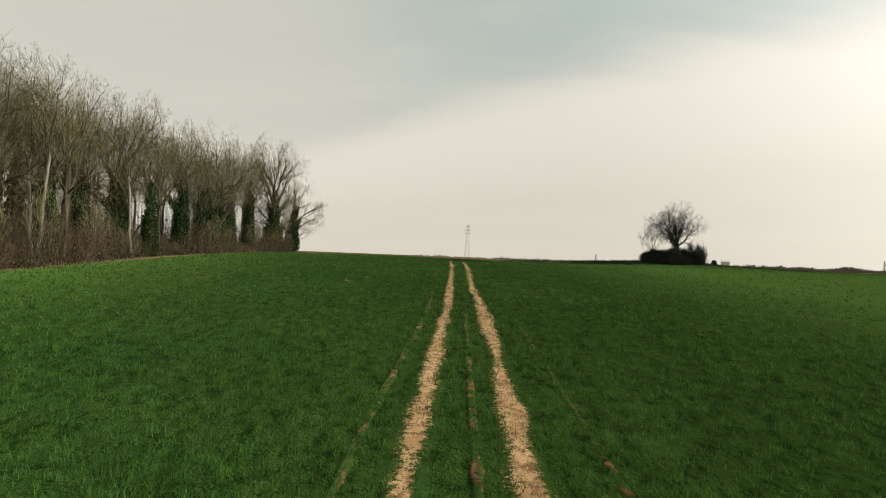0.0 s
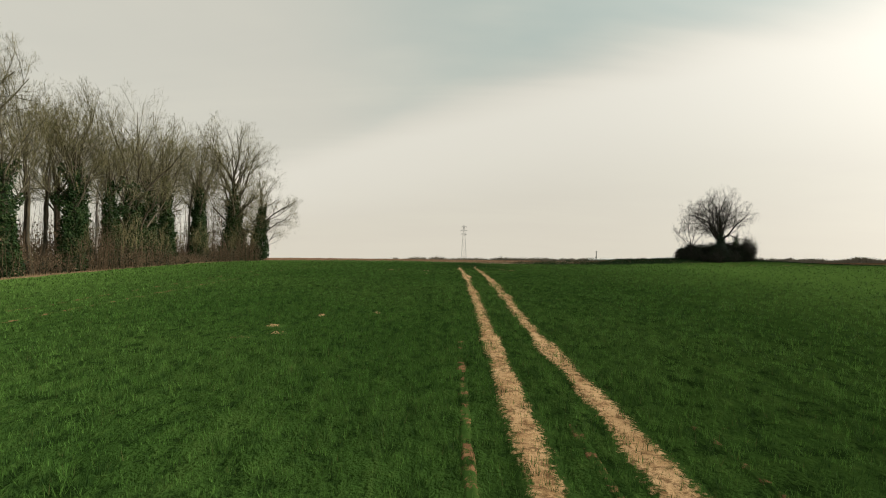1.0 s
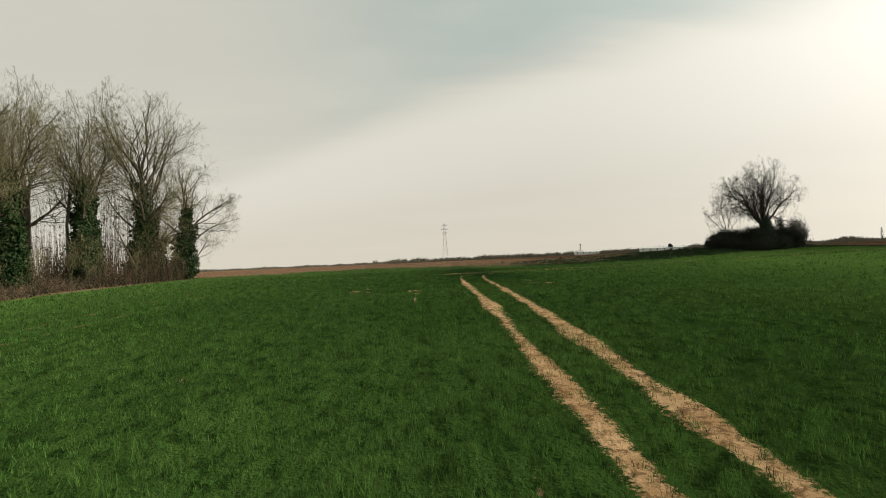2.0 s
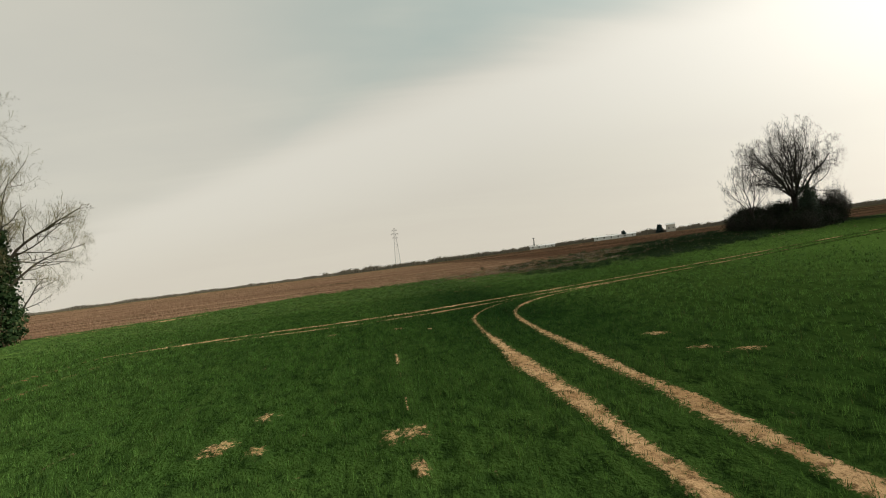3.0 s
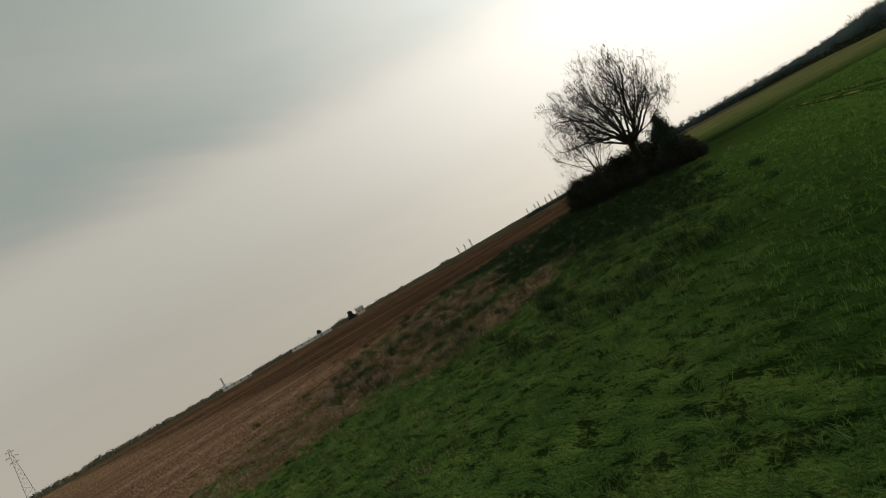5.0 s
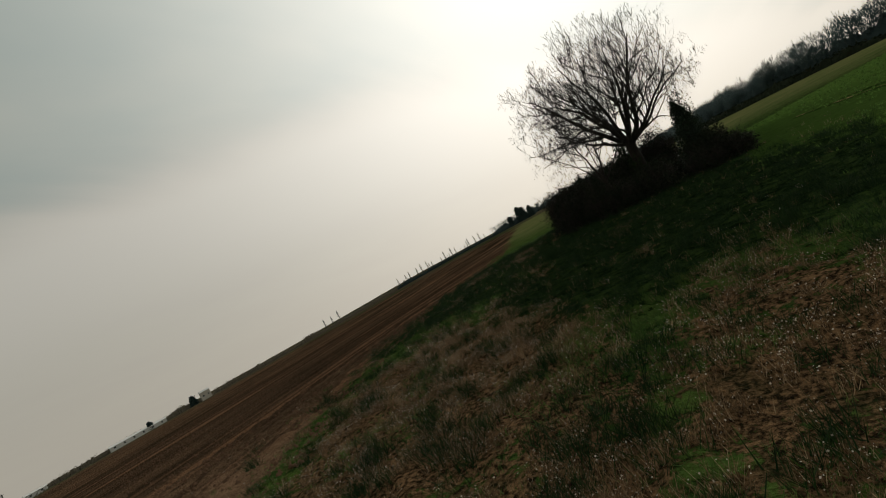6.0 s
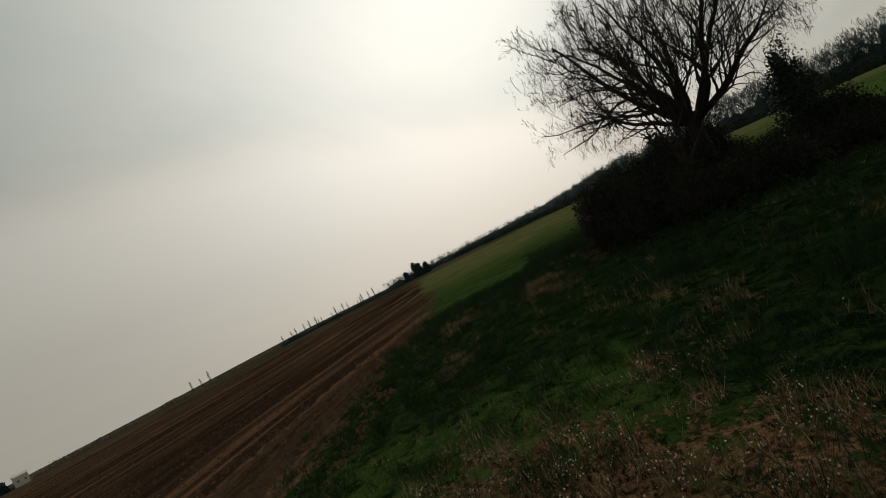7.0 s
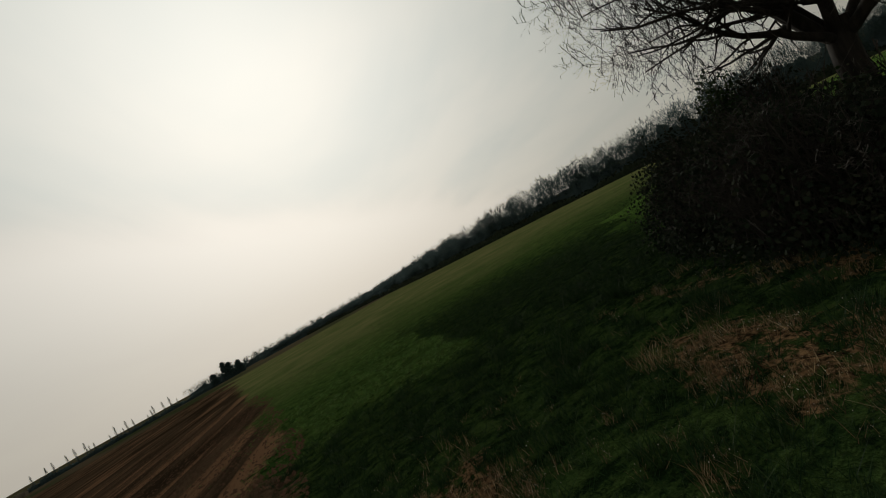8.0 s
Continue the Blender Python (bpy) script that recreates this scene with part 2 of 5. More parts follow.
def tuft_colour(n):
    p = pos(n)
    c = leaf_colour((0.062, 0.142, 0.026), (0.115, 0.210, 0.042), (0.19, 0.21, 0.075))(n)
    c = n.mix(n.ramp(n.noise(p, 2.2, 3.0, 0.6), 0.52, 0.40, 0.0, 0.6), c, (0.018, 0.045, 0.010))
    # Margin grass by the headland gets the painted backlit darkening too.
    return n.mix(n.math("MULTIPLY", backlit_dark(n, p), 0.55), c, (0.024, 0.066, 0.013))


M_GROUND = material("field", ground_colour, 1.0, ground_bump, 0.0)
M_RUT = material("damp soil", rut_colour, 1.0, None, 0.0)
M_DIRT = material("dry soil", dirt_colour, 1.0, dirt_bump, 0.0)
# Clods darken eastward: their look against the sun is in the colour.
M_GROUND_SOIL = material("ploughed clods", lambda n: n.mix(n.ramp(n.add("ShaderNodeSeparateXYZ", {0: pos(n)}).outputs[0], 8, 30), n.mix(n.noise(pos(n), 3.0, 6.0, 0.7), (0.11, 0.065, 0.04), (0.24, 0.147, 0.094)), n.mix(n.noise(pos(n), 3.0, 6.0, 0.7), (0.045, 0.027, 0.018), (0.16, 0.092, 0.056))), 1.0, None, 0.0)
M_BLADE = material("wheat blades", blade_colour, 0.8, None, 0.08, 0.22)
M_TUFT = material("rough grass", tuft_colour, 0.75, None, 0.15, 0.12)
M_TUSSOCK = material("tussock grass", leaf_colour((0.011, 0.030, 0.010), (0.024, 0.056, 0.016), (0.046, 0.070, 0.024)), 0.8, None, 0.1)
M_DRYWEED = material("dead weeds", leaf_colour((0.055, 0.037, 0.020), (0.25, 0.155, 0.080), (0.56, 0.43, 0.26)), 0.85, None, 0.2, 0.1)
M_SEED = material("seed heads", leaf_colour((0.42, 0.35, 0.26), (0.62, 0.56, 0.46), (0.85, 0.82, 0.75)), 0.6, None, 0.4, 0.25)
M_BARK = material("bark", bark_colour((0.058, 0.050, 0.034), (0.135, 0.114, 0.080)), 0.9, bark_bump, 0.15)
M_PALE = material("pale bark", bark_colour((0.20, 0.18, 0.145), (0.34, 0.31, 0.26)), 0.85, bark_bump, 0.2)
M_TWIG = material("twigs", bark_colour((0.150, 0.137, 0.066), (0.256, 0.228, 0.114)), 0.85, None, 0.15)
M_LIMB = material("branch bark", bark_colour((0.066, 0.061, 0.039), (0.142, 0.127, 0.080)), 0.9, None, 0.1)
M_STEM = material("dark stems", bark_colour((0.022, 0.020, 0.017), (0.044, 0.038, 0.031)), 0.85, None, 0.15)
# Needles paled to teal: the haze of distance is in the base colour.
M_HAZE_EVERGREEN = material("far evergreen", leaf_colour((0.042, 0.070, 0.070), (0.056, 0.086, 0.084), (0.070, 0.096, 0.090)), 1.0, None, 0.0, 0.2)
M_IVY = material("ivy leaves", leaf_colour((0.016, 0.038, 0.012), (0.034, 0.064, 0.019), (0.070, 0.085, 0.032)), 0.7, None, 0.1)
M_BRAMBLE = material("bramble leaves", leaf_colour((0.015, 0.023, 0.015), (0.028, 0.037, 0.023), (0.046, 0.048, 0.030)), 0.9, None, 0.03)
M_BROWN = material("winter undergrowth", leaf_colour((0.098, 0.070, 0.042), (0.185, 0.130, 0.078), (0.085, 0.082, 0.040)), 0.85, None, 0.15, 0.1)
M_CONIFER = material("evergreen needles", leaf_colour((0.012, 0.026, 0.016), (0.022, 0.042, 0.024), (0.035, 0.05, 0.028)), 0.7, None, 0.2)
# Bluish, lightened base colour stands in for haze over the far trees.
M_HAZE_WOOD = material("far woodland", leaf_colour((0.050, 0.078, 0.082), (0.070, 0.100, 0.102), (0.098, 0.115, 0.108)), 1.0, None, 0.0, 0.35)
# Hedge browns lightened, with distance haze painted in.
M_HAZE_HEDGE = material("far hedge", leaf_colour((0.15, 0.135, 0.105), (0.18, 0.16, 0.125), (0.14, 0.14, 0.105)), 1.0, None, 0.0)
M_STEEL = material("galvanised steel", (0.42, 0.42, 0.41), 0.55, None, 0.4)
M_RENDER = material("pale render", lambda n: n.mix(n.noise(pos(n), 1.5, 4.0), (0.52, 0.50, 0.45), (0.66, 0.63, 0.57)), 0.9)
M_WHITE = material("white sheeting", lambda n: n.mix(n.noise(pos(n), 0.6, 4.0), (0.66, 0.66, 0.64), (0.8, 0.8, 0.78)), 0.5)
M_DARKGLASS = material("window glass", (0.03, 0.035, 0.04), 0.1, None, 0.5)


# ---- mesh helpers ----
def mesh_from(name, verts, faces, mat):
    """A mesh from arrays: verts (n, 3) and faces (m, 3) or (m, 4)."""
    verts, faces = np.asarray(verts, np.float32), np.asarray(faces, np.int32)
    me = bpy.data.meshes.new(name)
    k = faces.shape[1]
    me.vertices.add(len(verts))
    me.vertices.foreach_set("co", verts.ravel())
    me.loops.add(faces.size)
    me.loops.foreach_set("vertex_index", faces.ravel())
    me.polygons.add(len(faces))
    me.polygons.foreach_set("loop_start", np.arange(0, faces.size, k, dtype=np.int32))
    me.materials.append(mat)
    me.update(calc_edges=True)
    me.validate()
    return me


def hang(name, me, parent=None, label="", smooth=False):
    ob = new(name, me)
    if smooth:
        me.shade_smooth()
    if parent:
        ob.parent = parent
    return tagged(ob, label) if label else ob


def part(name, bm, mat, parent, label=""):
    me = bpy.data.meshes.new(name)
    bm.to_mesh(me)
    bm.free()
    me.materials.append(mat)
    return hang(name, me, parent, label)


def box(bm, x0, x1, y0, y1, z0, z1):
    r = bmesh.ops.create_cube(bm, size=1.0)
    bmesh.ops.scale(bm, vec=(x1 - x0, y1 - y0, z1 - z0), verts=r["verts"])
    bmesh.ops.translate(bm, vec=((x0 + x1) / 2, (y0 + y1) / 2, (z0 + z1) / 2), verts=r["verts"])


def tubes(p0, p1, r0, r1, sides):
    """Tapered open tubes from p0 to p1, all at once: verts, quads."""
    p0, p1 = np.asarray(p0, float), np.asarray(p1, float)
    axis = p1 - p0
    axis /= np.linalg.norm(axis, axis=1, keepdims=True) + 1e-9
    ref = np.where(np.abs(axis[:, 2:3]) > 0.9, [[1.0, 0, 0]], [[0, 0, 1.0]])
    u = np.cross(axis, ref)
    u /= np.linalg.norm(u, axis=1, keepdims=True) + 1e-9
    v = np.cross(axis, u)
    a = np.arange(sides) * 2 * np.pi / sides
    ring = u[:, None] * np.cos(a)[None, :, None] + v[:, None] * np.sin(a)[None, :, None]
    lo = p0[:, None] + ring * np.asarray(r0)[:, None, None]
    hi = p1[:, None] + ring * np.asarray(r1)[:, None, None]
    verts = np.concatenate([lo, hi], 1).reshape(-1, 3)
    i = np.arange(sides)
    quad = np.stack([i, (i + 1) % sides, (i + 1) % sides + sides, i + sides], 1)[: 1 if sides == 2 else sides]
    faces = (np.arange(len(p0)) * 2 * sides)[:, None, None] + quad[None]
    return verts, faces.reshape(-1, 4)


def leaves(rng, centres, size, spread=0.0, droop=0.5):
    """Small pointed leaves (two triangles each) about the centres: verts, quads."""
    n = len(centres)
    c = centres + rng.normal(0, spread, (n, 3)) if spread else centres
    d = rng.normal(0, 1, (n, 3))
    d[:, 2] -= droop
    d /= np.linalg.norm(d, axis=1, keepdims=True) + 1e-9
    e = np.cross(d, rng.normal(0, 1, (n, 3)))
    e /= np.linalg.norm(e, axis=1, keepdims=True) + 1e-9
    s = np.reshape(size, (-1, 1)) * rng.uniform(0.6, 1.4, (n, 1))
    v = np.stack([c, c + d * s * 0.5 + e * s * 0.4, c + d * s, c + d * s * 0.5 - e * s * 0.4], 1).reshape(-1, 3)
    return v, (np.arange(n) * 4)[:, None] + np.arange(4)[None]


def join(*pairs):
    vs, fs, k = [], [], 0
    for v, f in pairs:
        vs.append(v)
        fs.append(f + k)
        k += len(v)
    return np.concatenate(vs), np.concatenate(fs)


# ---- the lie of the land ----
def step(e0, e1, x):
    k = np.clip((x - e0) / (e1 - e0), 0, 1)
    return k * k * (3 - 2 * k)


def height(x, y):
    x, y = np.asarray(x, float), np.asarray(y, float)
    z = 0.1 - 2.9 * np.maximum((80 - y) / 80, 0) ** 1.5
    z = np.maximum(z, -4.5)
    z = z - 0.5 * np.exp(-((x - 12) / 16) ** 2 - ((y - 112) / 16) ** 2) + 0.9 * np.exp(-((x - 50) / 18) ** 2 - ((y - 120) / 14) ** 2)
    away = np.hypot(x, y - 60)
    slope = np.interp(np.degrees(np.arctan2(x, y - 60)), [-110, -60, 0, 20, 45, 60, 90, 130], [0, -0.0185, -0.0185, -0.013, -0.004, 0.004, 0.006, 0])
    run = np.maximum(away - 60, 0)
    return z * (1 - step(130, 430, away)) + slope * run * run / (run + 25)


def plough_edge(x):
    return np.interp(x, [-60, -27, -19, -13, -8, 0, 10, 20, 26, 36, 45, 60, 84, 96, 212, 457, 900], [94, 100.5, 103.5, 108, 111.5, 115, 119.5, 124, 126.5, 129, 130.2, 132, 138, 141, 174, 245, 370])


def crop_edge(x):
    """Where the drilled crop ends and the rough margin starts."""
    return np.interp(x, [-60, 55, 70, 80, 86, 92, 100, 112], [75.8, 112.6, 109.5, 103, 95, 82, 50, -200])


def value_noise(x, y, cell, seed):
    """Smooth random field from 0 to 1 with lumps of about a cell."""
    g = np.random.default_rng(seed).uniform(0, 1, (257, 257))
    u, v = np.asarray(x, float) / cell + 1000, np.asarray(y, float) / cell + 1000
    i, j = np.floor(u).astype(int), np.floor(v).astype(int)
    a, b = u - i, v - j
    a, b = a * a * (3 - 2 * a), b * b * (3 - 2 * b)
    i, j = i % 256, j % 256
    return (g[i, j] * (1 - a) + g[i + 1, j] * a) * (1 - b) + (g[i, j + 1] * (1 - a) + g[i + 1, j + 1] * a) * b


def along(points, gap):
    """Smooth run of points through a few plan corners, gap metres apart."""
    p = np.array(points, float)
    for _ in range(4):
        q = np.empty((2 * len(p) - 2, 2))
        q[0::2], q[1::2] = 0.75 * p[:-1] + 0.25 * p[1:], 0.25 * p[:-1] + 0.75 * p[1:]
        p = np.concatenate([p[:1], q, p[-1:]])
    d = np.r_[0, np.cumsum(np.hypot(*np.diff(p, axis=0).T))]
    s = np.arange(0, d[-1], gap)
    return np.stack([np.interp(s, d, p[:, 0]), np.interp(s, d, p[:, 1])], 1)


WORN = "pale dry earth wheel track worn through green wheat"
TRACKS = [
    ("wheel_track_1", [(-1.1, -14), (-0.75, 5), (-0.35, 17), (0.0, 25), (0.4, 33), (0.6, 41), (0.78, 49), (0.98, 57), (1.08, 66), (1.05, 74), (1.3, 78.7), (1.7, 80.3), (2.6, 82.0), (3.8, 83.4), (5.6, 84.5)], 0.40, WORN, 11, dict(tired=0.36)),
    ("wheel_track_2", [(0.65, -14), (1.0, 5), (1.4, 17), (1.72, 25), (1.93, 33), (1.88, 40), (2.13, 47), (2.45, 55), (2.65, 66), (2.62, 74.3), (2.8, 78.4), (3.5, 80.7), (4.9, 82.8), (7.2, 84.4), (10.5, 85.7)], 0.40, WORN, 12, dict(tired=0.3)),
    ("wheel_track_3", [(-13.5, 83.2), (-8, 84.1), (-3.9, 83.9), (0, 84.3), (2.4, 85.0), (5.4, 85.75), (9, 87.0), (16.8, 89.8), (30, 94.6), (44, 99.2), (57, 103)], 0.5, "pale earth wheel track along the field's headland", 13, dict(worn=0.78, faint=0.3)),
    ("wheel_track_4", [(-9, 83.0), (-4, 82.6), (-0.4, 82.75), (2.3, 83.55), (4.5, 84.3), (8.3, 85.4), (12.7, 86.7), (19.5, 89.0), (30.5, 93.1), (44, 97.6), (54, 100.8)], 0.46, "pale earth wheel track along the field's headland", 14, dict(worn=0.76, faint=0.3)),
    ("wheel_track_5", [(-1.7, 0), (-1.25, 18), (-1.0, 22.4), (-0.65, 28), (-0.3, 40)], 0.11, "faint reddish tyre line in the crop", 15, dict(worn=0.5, soil=M_RUT)),
    ("wheel_track_6", [(2.5, 0), (2.7, 17), (2.8, 20), (2.95, 25), (3.1, 34)], 0.09, "faint dark tyre line in the crop", 16, dict(worn=0.5, soil=M_RUT)),
    ("wheel_track_7", [(0.35, 2), (0.65, 17), (0.9, 25), (1.2, 34)], 0.1, "scuffed bare line between two wheel tracks", 17, dict(worn=0.55, soil=M_RUT)),
    ("wheel_track_8", [(-14.6, 38), (-14.0, 52), (-13.6, 64), (-13.0, 76), (-12.3, 82), (-10.5, 84.2)], 0.26, "narrow dark tyre line through the wheat", 18, dict(worn=0.6, soil=M_RUT)),
    ("wheel_track_9", [(-16.3, 38), (-15.7, 52), (-15.3, 64), (-14.8, 77), (-14.0, 83), (-11.5, 86)], 0.26, "narrow dark tyre line through the wheat", 19, dict(worn=0.55, soil=M_RUT)),
    ("wheel_track_10", [(-1.85, 64), (-1.8, 69), (-1.75, 75)], 0.13, "thin bare drill line in the wheat", 20, dict(worn=0.34)),
    ("bare_strip", [(1.0, 92.5), (3.2, 93.4), (5.4, 94.4), (8.0, 95.6), (13, 97.8), (27.4, 103.3), (34, 105.8)], 0.12, "thin pale strip of bare earth along the crop's edge", 23, dict(worn=0.22)),
    ("bare_strip", [(-27, 100.0), (-23.5, 99.4), (-19, 100.4), (-15, 102.4)], 0.8, "pale bare strip along the ploughed land", 22, dict(worn=0.6, gap=0.3)),
]
PATCHES = [
    (-1.45, 79.4, 0.5, 0.42), (-1.8, 68.7, 0.42, 0.5), (-2.15, 68.7, 0.3, 0.42), (-1.8, 67.4, 0.2, 0.5), (-5.0, 69.5, 0.45, 0.5), (-4.3, 69.0, 0.3, 0.4), (-4.5, 70.8, 0.3, 0.35),
    (4.8, 72.7, 0.6, 0.3), (4.75, 70.8, 0.55, 0.25), (5.4, 70.2, 0.45, 0.25), (-3.9, 80.1, 0.35, 0.3), (-0.4, 78.3, 0.2, 0.2),
    (-6.0, 41.7, 0.4, 0.5), (-5.6, 40.6, 0.35, 0.4), (-6.3, 40.0, 0.4, 0.35), (-5.0, 43.8, 0.25, 0.35), (-3.2, 44.5, 0.25, 0.3),
    (7.4, 95.4, 0.3, 0.16), (4.35, 93.9, 0.4, 0.2), (3.2, 93.5, 0.32, 0.18), (5.6, 94.6, 0.28, 0.13), (3.8, 93.9, 0.22, 0.13), (3.2, 91.2, 0.25, 0.15), (2.6, 97.2, 0.3, 0.14), (4.3, 97.9, 0.28, 0.12),
]

xs = np.concatenate([-np.geomspace(4500, 62, 30), np.arange(-60, -10, 0.8), np.arange(-10, 60, 0.3), np.arange(60, 100.1, 0.8), np.geomspace(102, 4500, 30)])
ys = np.concatenate([-np.geomspace(4500, 10, 30), np.arange(-8, 136, 0.3), np.arange(136, 170.1, 0.8), np.geomspace(172, 4500, 30)])
gx, gy = np.meshgrid(xs, ys)
gz = height(gx, gy)
rng = np.random.default_rng(3)
lane = np.zeros(gx.shape)


def press(x, y, w, flat_by=1.0):
    """Plants pressed flat within w of a place."""
    i0, i1, j0, j1 = np.searchsorted(xs, [x - w, x + w]).tolist() + np.searchsorted(ys, [y - w, y + w]).tolist()
    lane[j0:j1, i0:i1] = np.maximum(lane[j0:j1, i0:i1], flat_by)


for name, points, width, label, seed, extra in TRACKS:
    if extra.get("worn", 1.0) > 0.4:
        for x, y in along(points, 0.15):
            press(x, y, 0.2 if "soil" in extra else max(0.32, width * 1.25), 0.45 if "soil" in extra else 1.0)
for x, y, sx, sy in PATCHES:
    press(x, y, 0.75 * min(sx, sy))
near = (gx > -11) & (gx < 61) & (gy > -9) & (gy < 137)
tuft = 0.55 * value_noise(gx, gy * 0.7, 0.42, 21) + 0.45 * value_noise(gx, gy, 0.9, 22) + rng.normal(0, 0.10, gx.shape)
gz = gz + np.where(near, np.where(gy > crop_edge(gx), 0.24, 0.18) * (tuft - 0.5) * (1 - lane) - 0.03 * lane, 0)


def surface(x, y):
    """Height of the ground sheet itself, tufts and all."""
    i = np.clip(np.searchsorted(xs, x) - 1, 0, len(xs) - 2)
    j = np.clip(np.searchsorted(ys, y) - 1, 0, len(ys) - 2)
    a = (x - xs[i]) / (xs[i + 1] - xs[i])
    b = (y - ys[j]) / (ys[j + 1] - ys[j])
    return (gz[j, i] * (1 - a) + gz[j, i + 1] * a) * (1 - b) + (gz[j + 1, i] * (1 - a) + gz[j + 1, i + 1] * a) * b


nx, ny = len(xs), len(ys)
idx = np.arange(nx * ny).reshape(ny, nx)
quads = np.stack([idx[:-1, :-1], idx[:-1, 1:], idx[1:, 1:], idx[1:, :-1]], -1).reshape(-1, 4)
ground_mesh = mesh_from("ground", np.stack([gx, gy, gz], -1).reshape(-1, 3), quads, M_GROUND)
ground_mesh.shade_smooth()


def dry_mask(x, y):
    a = np.exp(-(((x - 21.5) / 10) ** 2 + ((y - 119.4 - 0.42 * (x - 21.5)) / 5.4) ** 2) ** 2)
    a = np.maximum(a, 0.62 * np.exp(-(((x - 44.2) / 3.0) ** 2 + ((y - 122.6 - 0.12 * (x - 44.2)) / 1.3) ** 2) ** 2))
    a = np.maximum(a, 0.9 * np.exp(-(((x - 14) / 8) ** 2 + ((y - 118.0 - 0.35 * (x - 14)) / 4.6) ** 2) ** 2))
    a = np.maximum(a, 0.8 * np.exp(-(((x - 19.0) / 7.0) ** 2 + ((y - 111.6) / 2.2) ** 2) ** 2))
    a = np.maximum(a, 0.55 * np.exp(-(((x - 45.8) / 2.4) ** 2 + ((y - 127.2) / 1.1) ** 2) ** 2))
    a = np.maximum(a, 0.5 * np.exp(-(((x - 39.0) / 1.7) ** 2 + ((y - 126.0) / 0.9) ** 2) ** 2))
    tatter = step(0.5, 0.8, 0.55 * value_noise(x, y, 1.2, 14) + 0.45 * value_noise(x, y, 3.0, 15))
    a = np.maximum(a, 0.5 * tatter * step(24, 30, x) * step(54, 47, x) * step(110, 117, y) * step(133, 129, y))
    n = 0.6 * value_noise(x, y, 2.6, 8) + 0.4 * value_noise(x, y, 0.9, 9)
    return np.clip(a * (0.55 + 0.9 * n), 0, 1)


# Rough tussocky ground, and where the island's shade is painted into it.
def wild_shade_mask(x, y):
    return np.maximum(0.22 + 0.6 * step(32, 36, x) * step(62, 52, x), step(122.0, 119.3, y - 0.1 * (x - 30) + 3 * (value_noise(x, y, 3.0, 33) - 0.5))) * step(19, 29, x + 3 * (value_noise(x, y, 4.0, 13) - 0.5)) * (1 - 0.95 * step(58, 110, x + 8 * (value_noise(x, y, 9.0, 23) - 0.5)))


def put_mask(name, values):
    a = ground_mesh.attributes.new(name, "FLOAT", "POINT")
    a.data.foreach_set("value", np.asarray(values, np.float32).ravel())


SPINE = along([(0, -6), (-1, 30), (-2, 58), (-2, 86), (3, 104), (12, 116), (30, 124), (60, 122)], 1.0)


def spine_gap(p):
    best = np.full(len(p), 1e9)
    for s in SPINE:
        best = np.minimum(best, (p[:, 0] - s[0]) ** 2 + (p[:, 1] - s[1]) ** 2)
    return np.sqrt(best)


# Nearness to the flight path, which drives the painted lightening of the crop.
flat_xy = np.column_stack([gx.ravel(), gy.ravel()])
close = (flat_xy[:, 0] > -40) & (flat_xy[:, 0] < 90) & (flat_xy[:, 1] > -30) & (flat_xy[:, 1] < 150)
path_nearness = np.zeros(len(flat_xy))
path_nearness[close] = step(36, 3, spine_gap(flat_xy[close]))
put_mask("near_path", path_nearness)
put_mask("margin", step(-6, 6, gy - crop_edge(gx) - 5 * (value_noise(gx, gy, 3.0, 17) - 0.5)))
put_mask("plough", step(-4.5, 4.5, gy - plough_edge(gx) - 1.0 * step(30, 50, gx) - 3.0 * (value_noise(gx, gy, 5.0, 7) - 0.5)))
put_mask("dry", dry_mask(gx, gy) * 0.95)
put_mask("wild_shade", wild_shade_mask(gx, gy))
# Where the plough's colour is darkened for the view towards the sun.
put_mask("backlit_soil", step(19, 29, gx + 3 * (value_noise(gx, gy, 4.0, 13) - 0.5)))
put_mask("pale", 0.8 * step(70, 150, gx + 14 * (value_noise(gx, gy, 11.0, 24) - 0.5)))
put_mask("beyond", step(-40, 40, np.hypot(gx, gy - 60) - 330 - 30 * np.sin(gx / 90)))
put_mask("litter", step(-1.5, 1.5, -25.9 - gx) * step(-3, 3, 98 - gy) * step(-43, -39, gx) * 0.9)
ground = tagged(new("ground", ground_mesh), "gently rising farmland of green crop, brown plough and rough grass", "ground", kind="structure")


# ---- wheel tracks worn through the crop ----
TRACK_RUNS = []


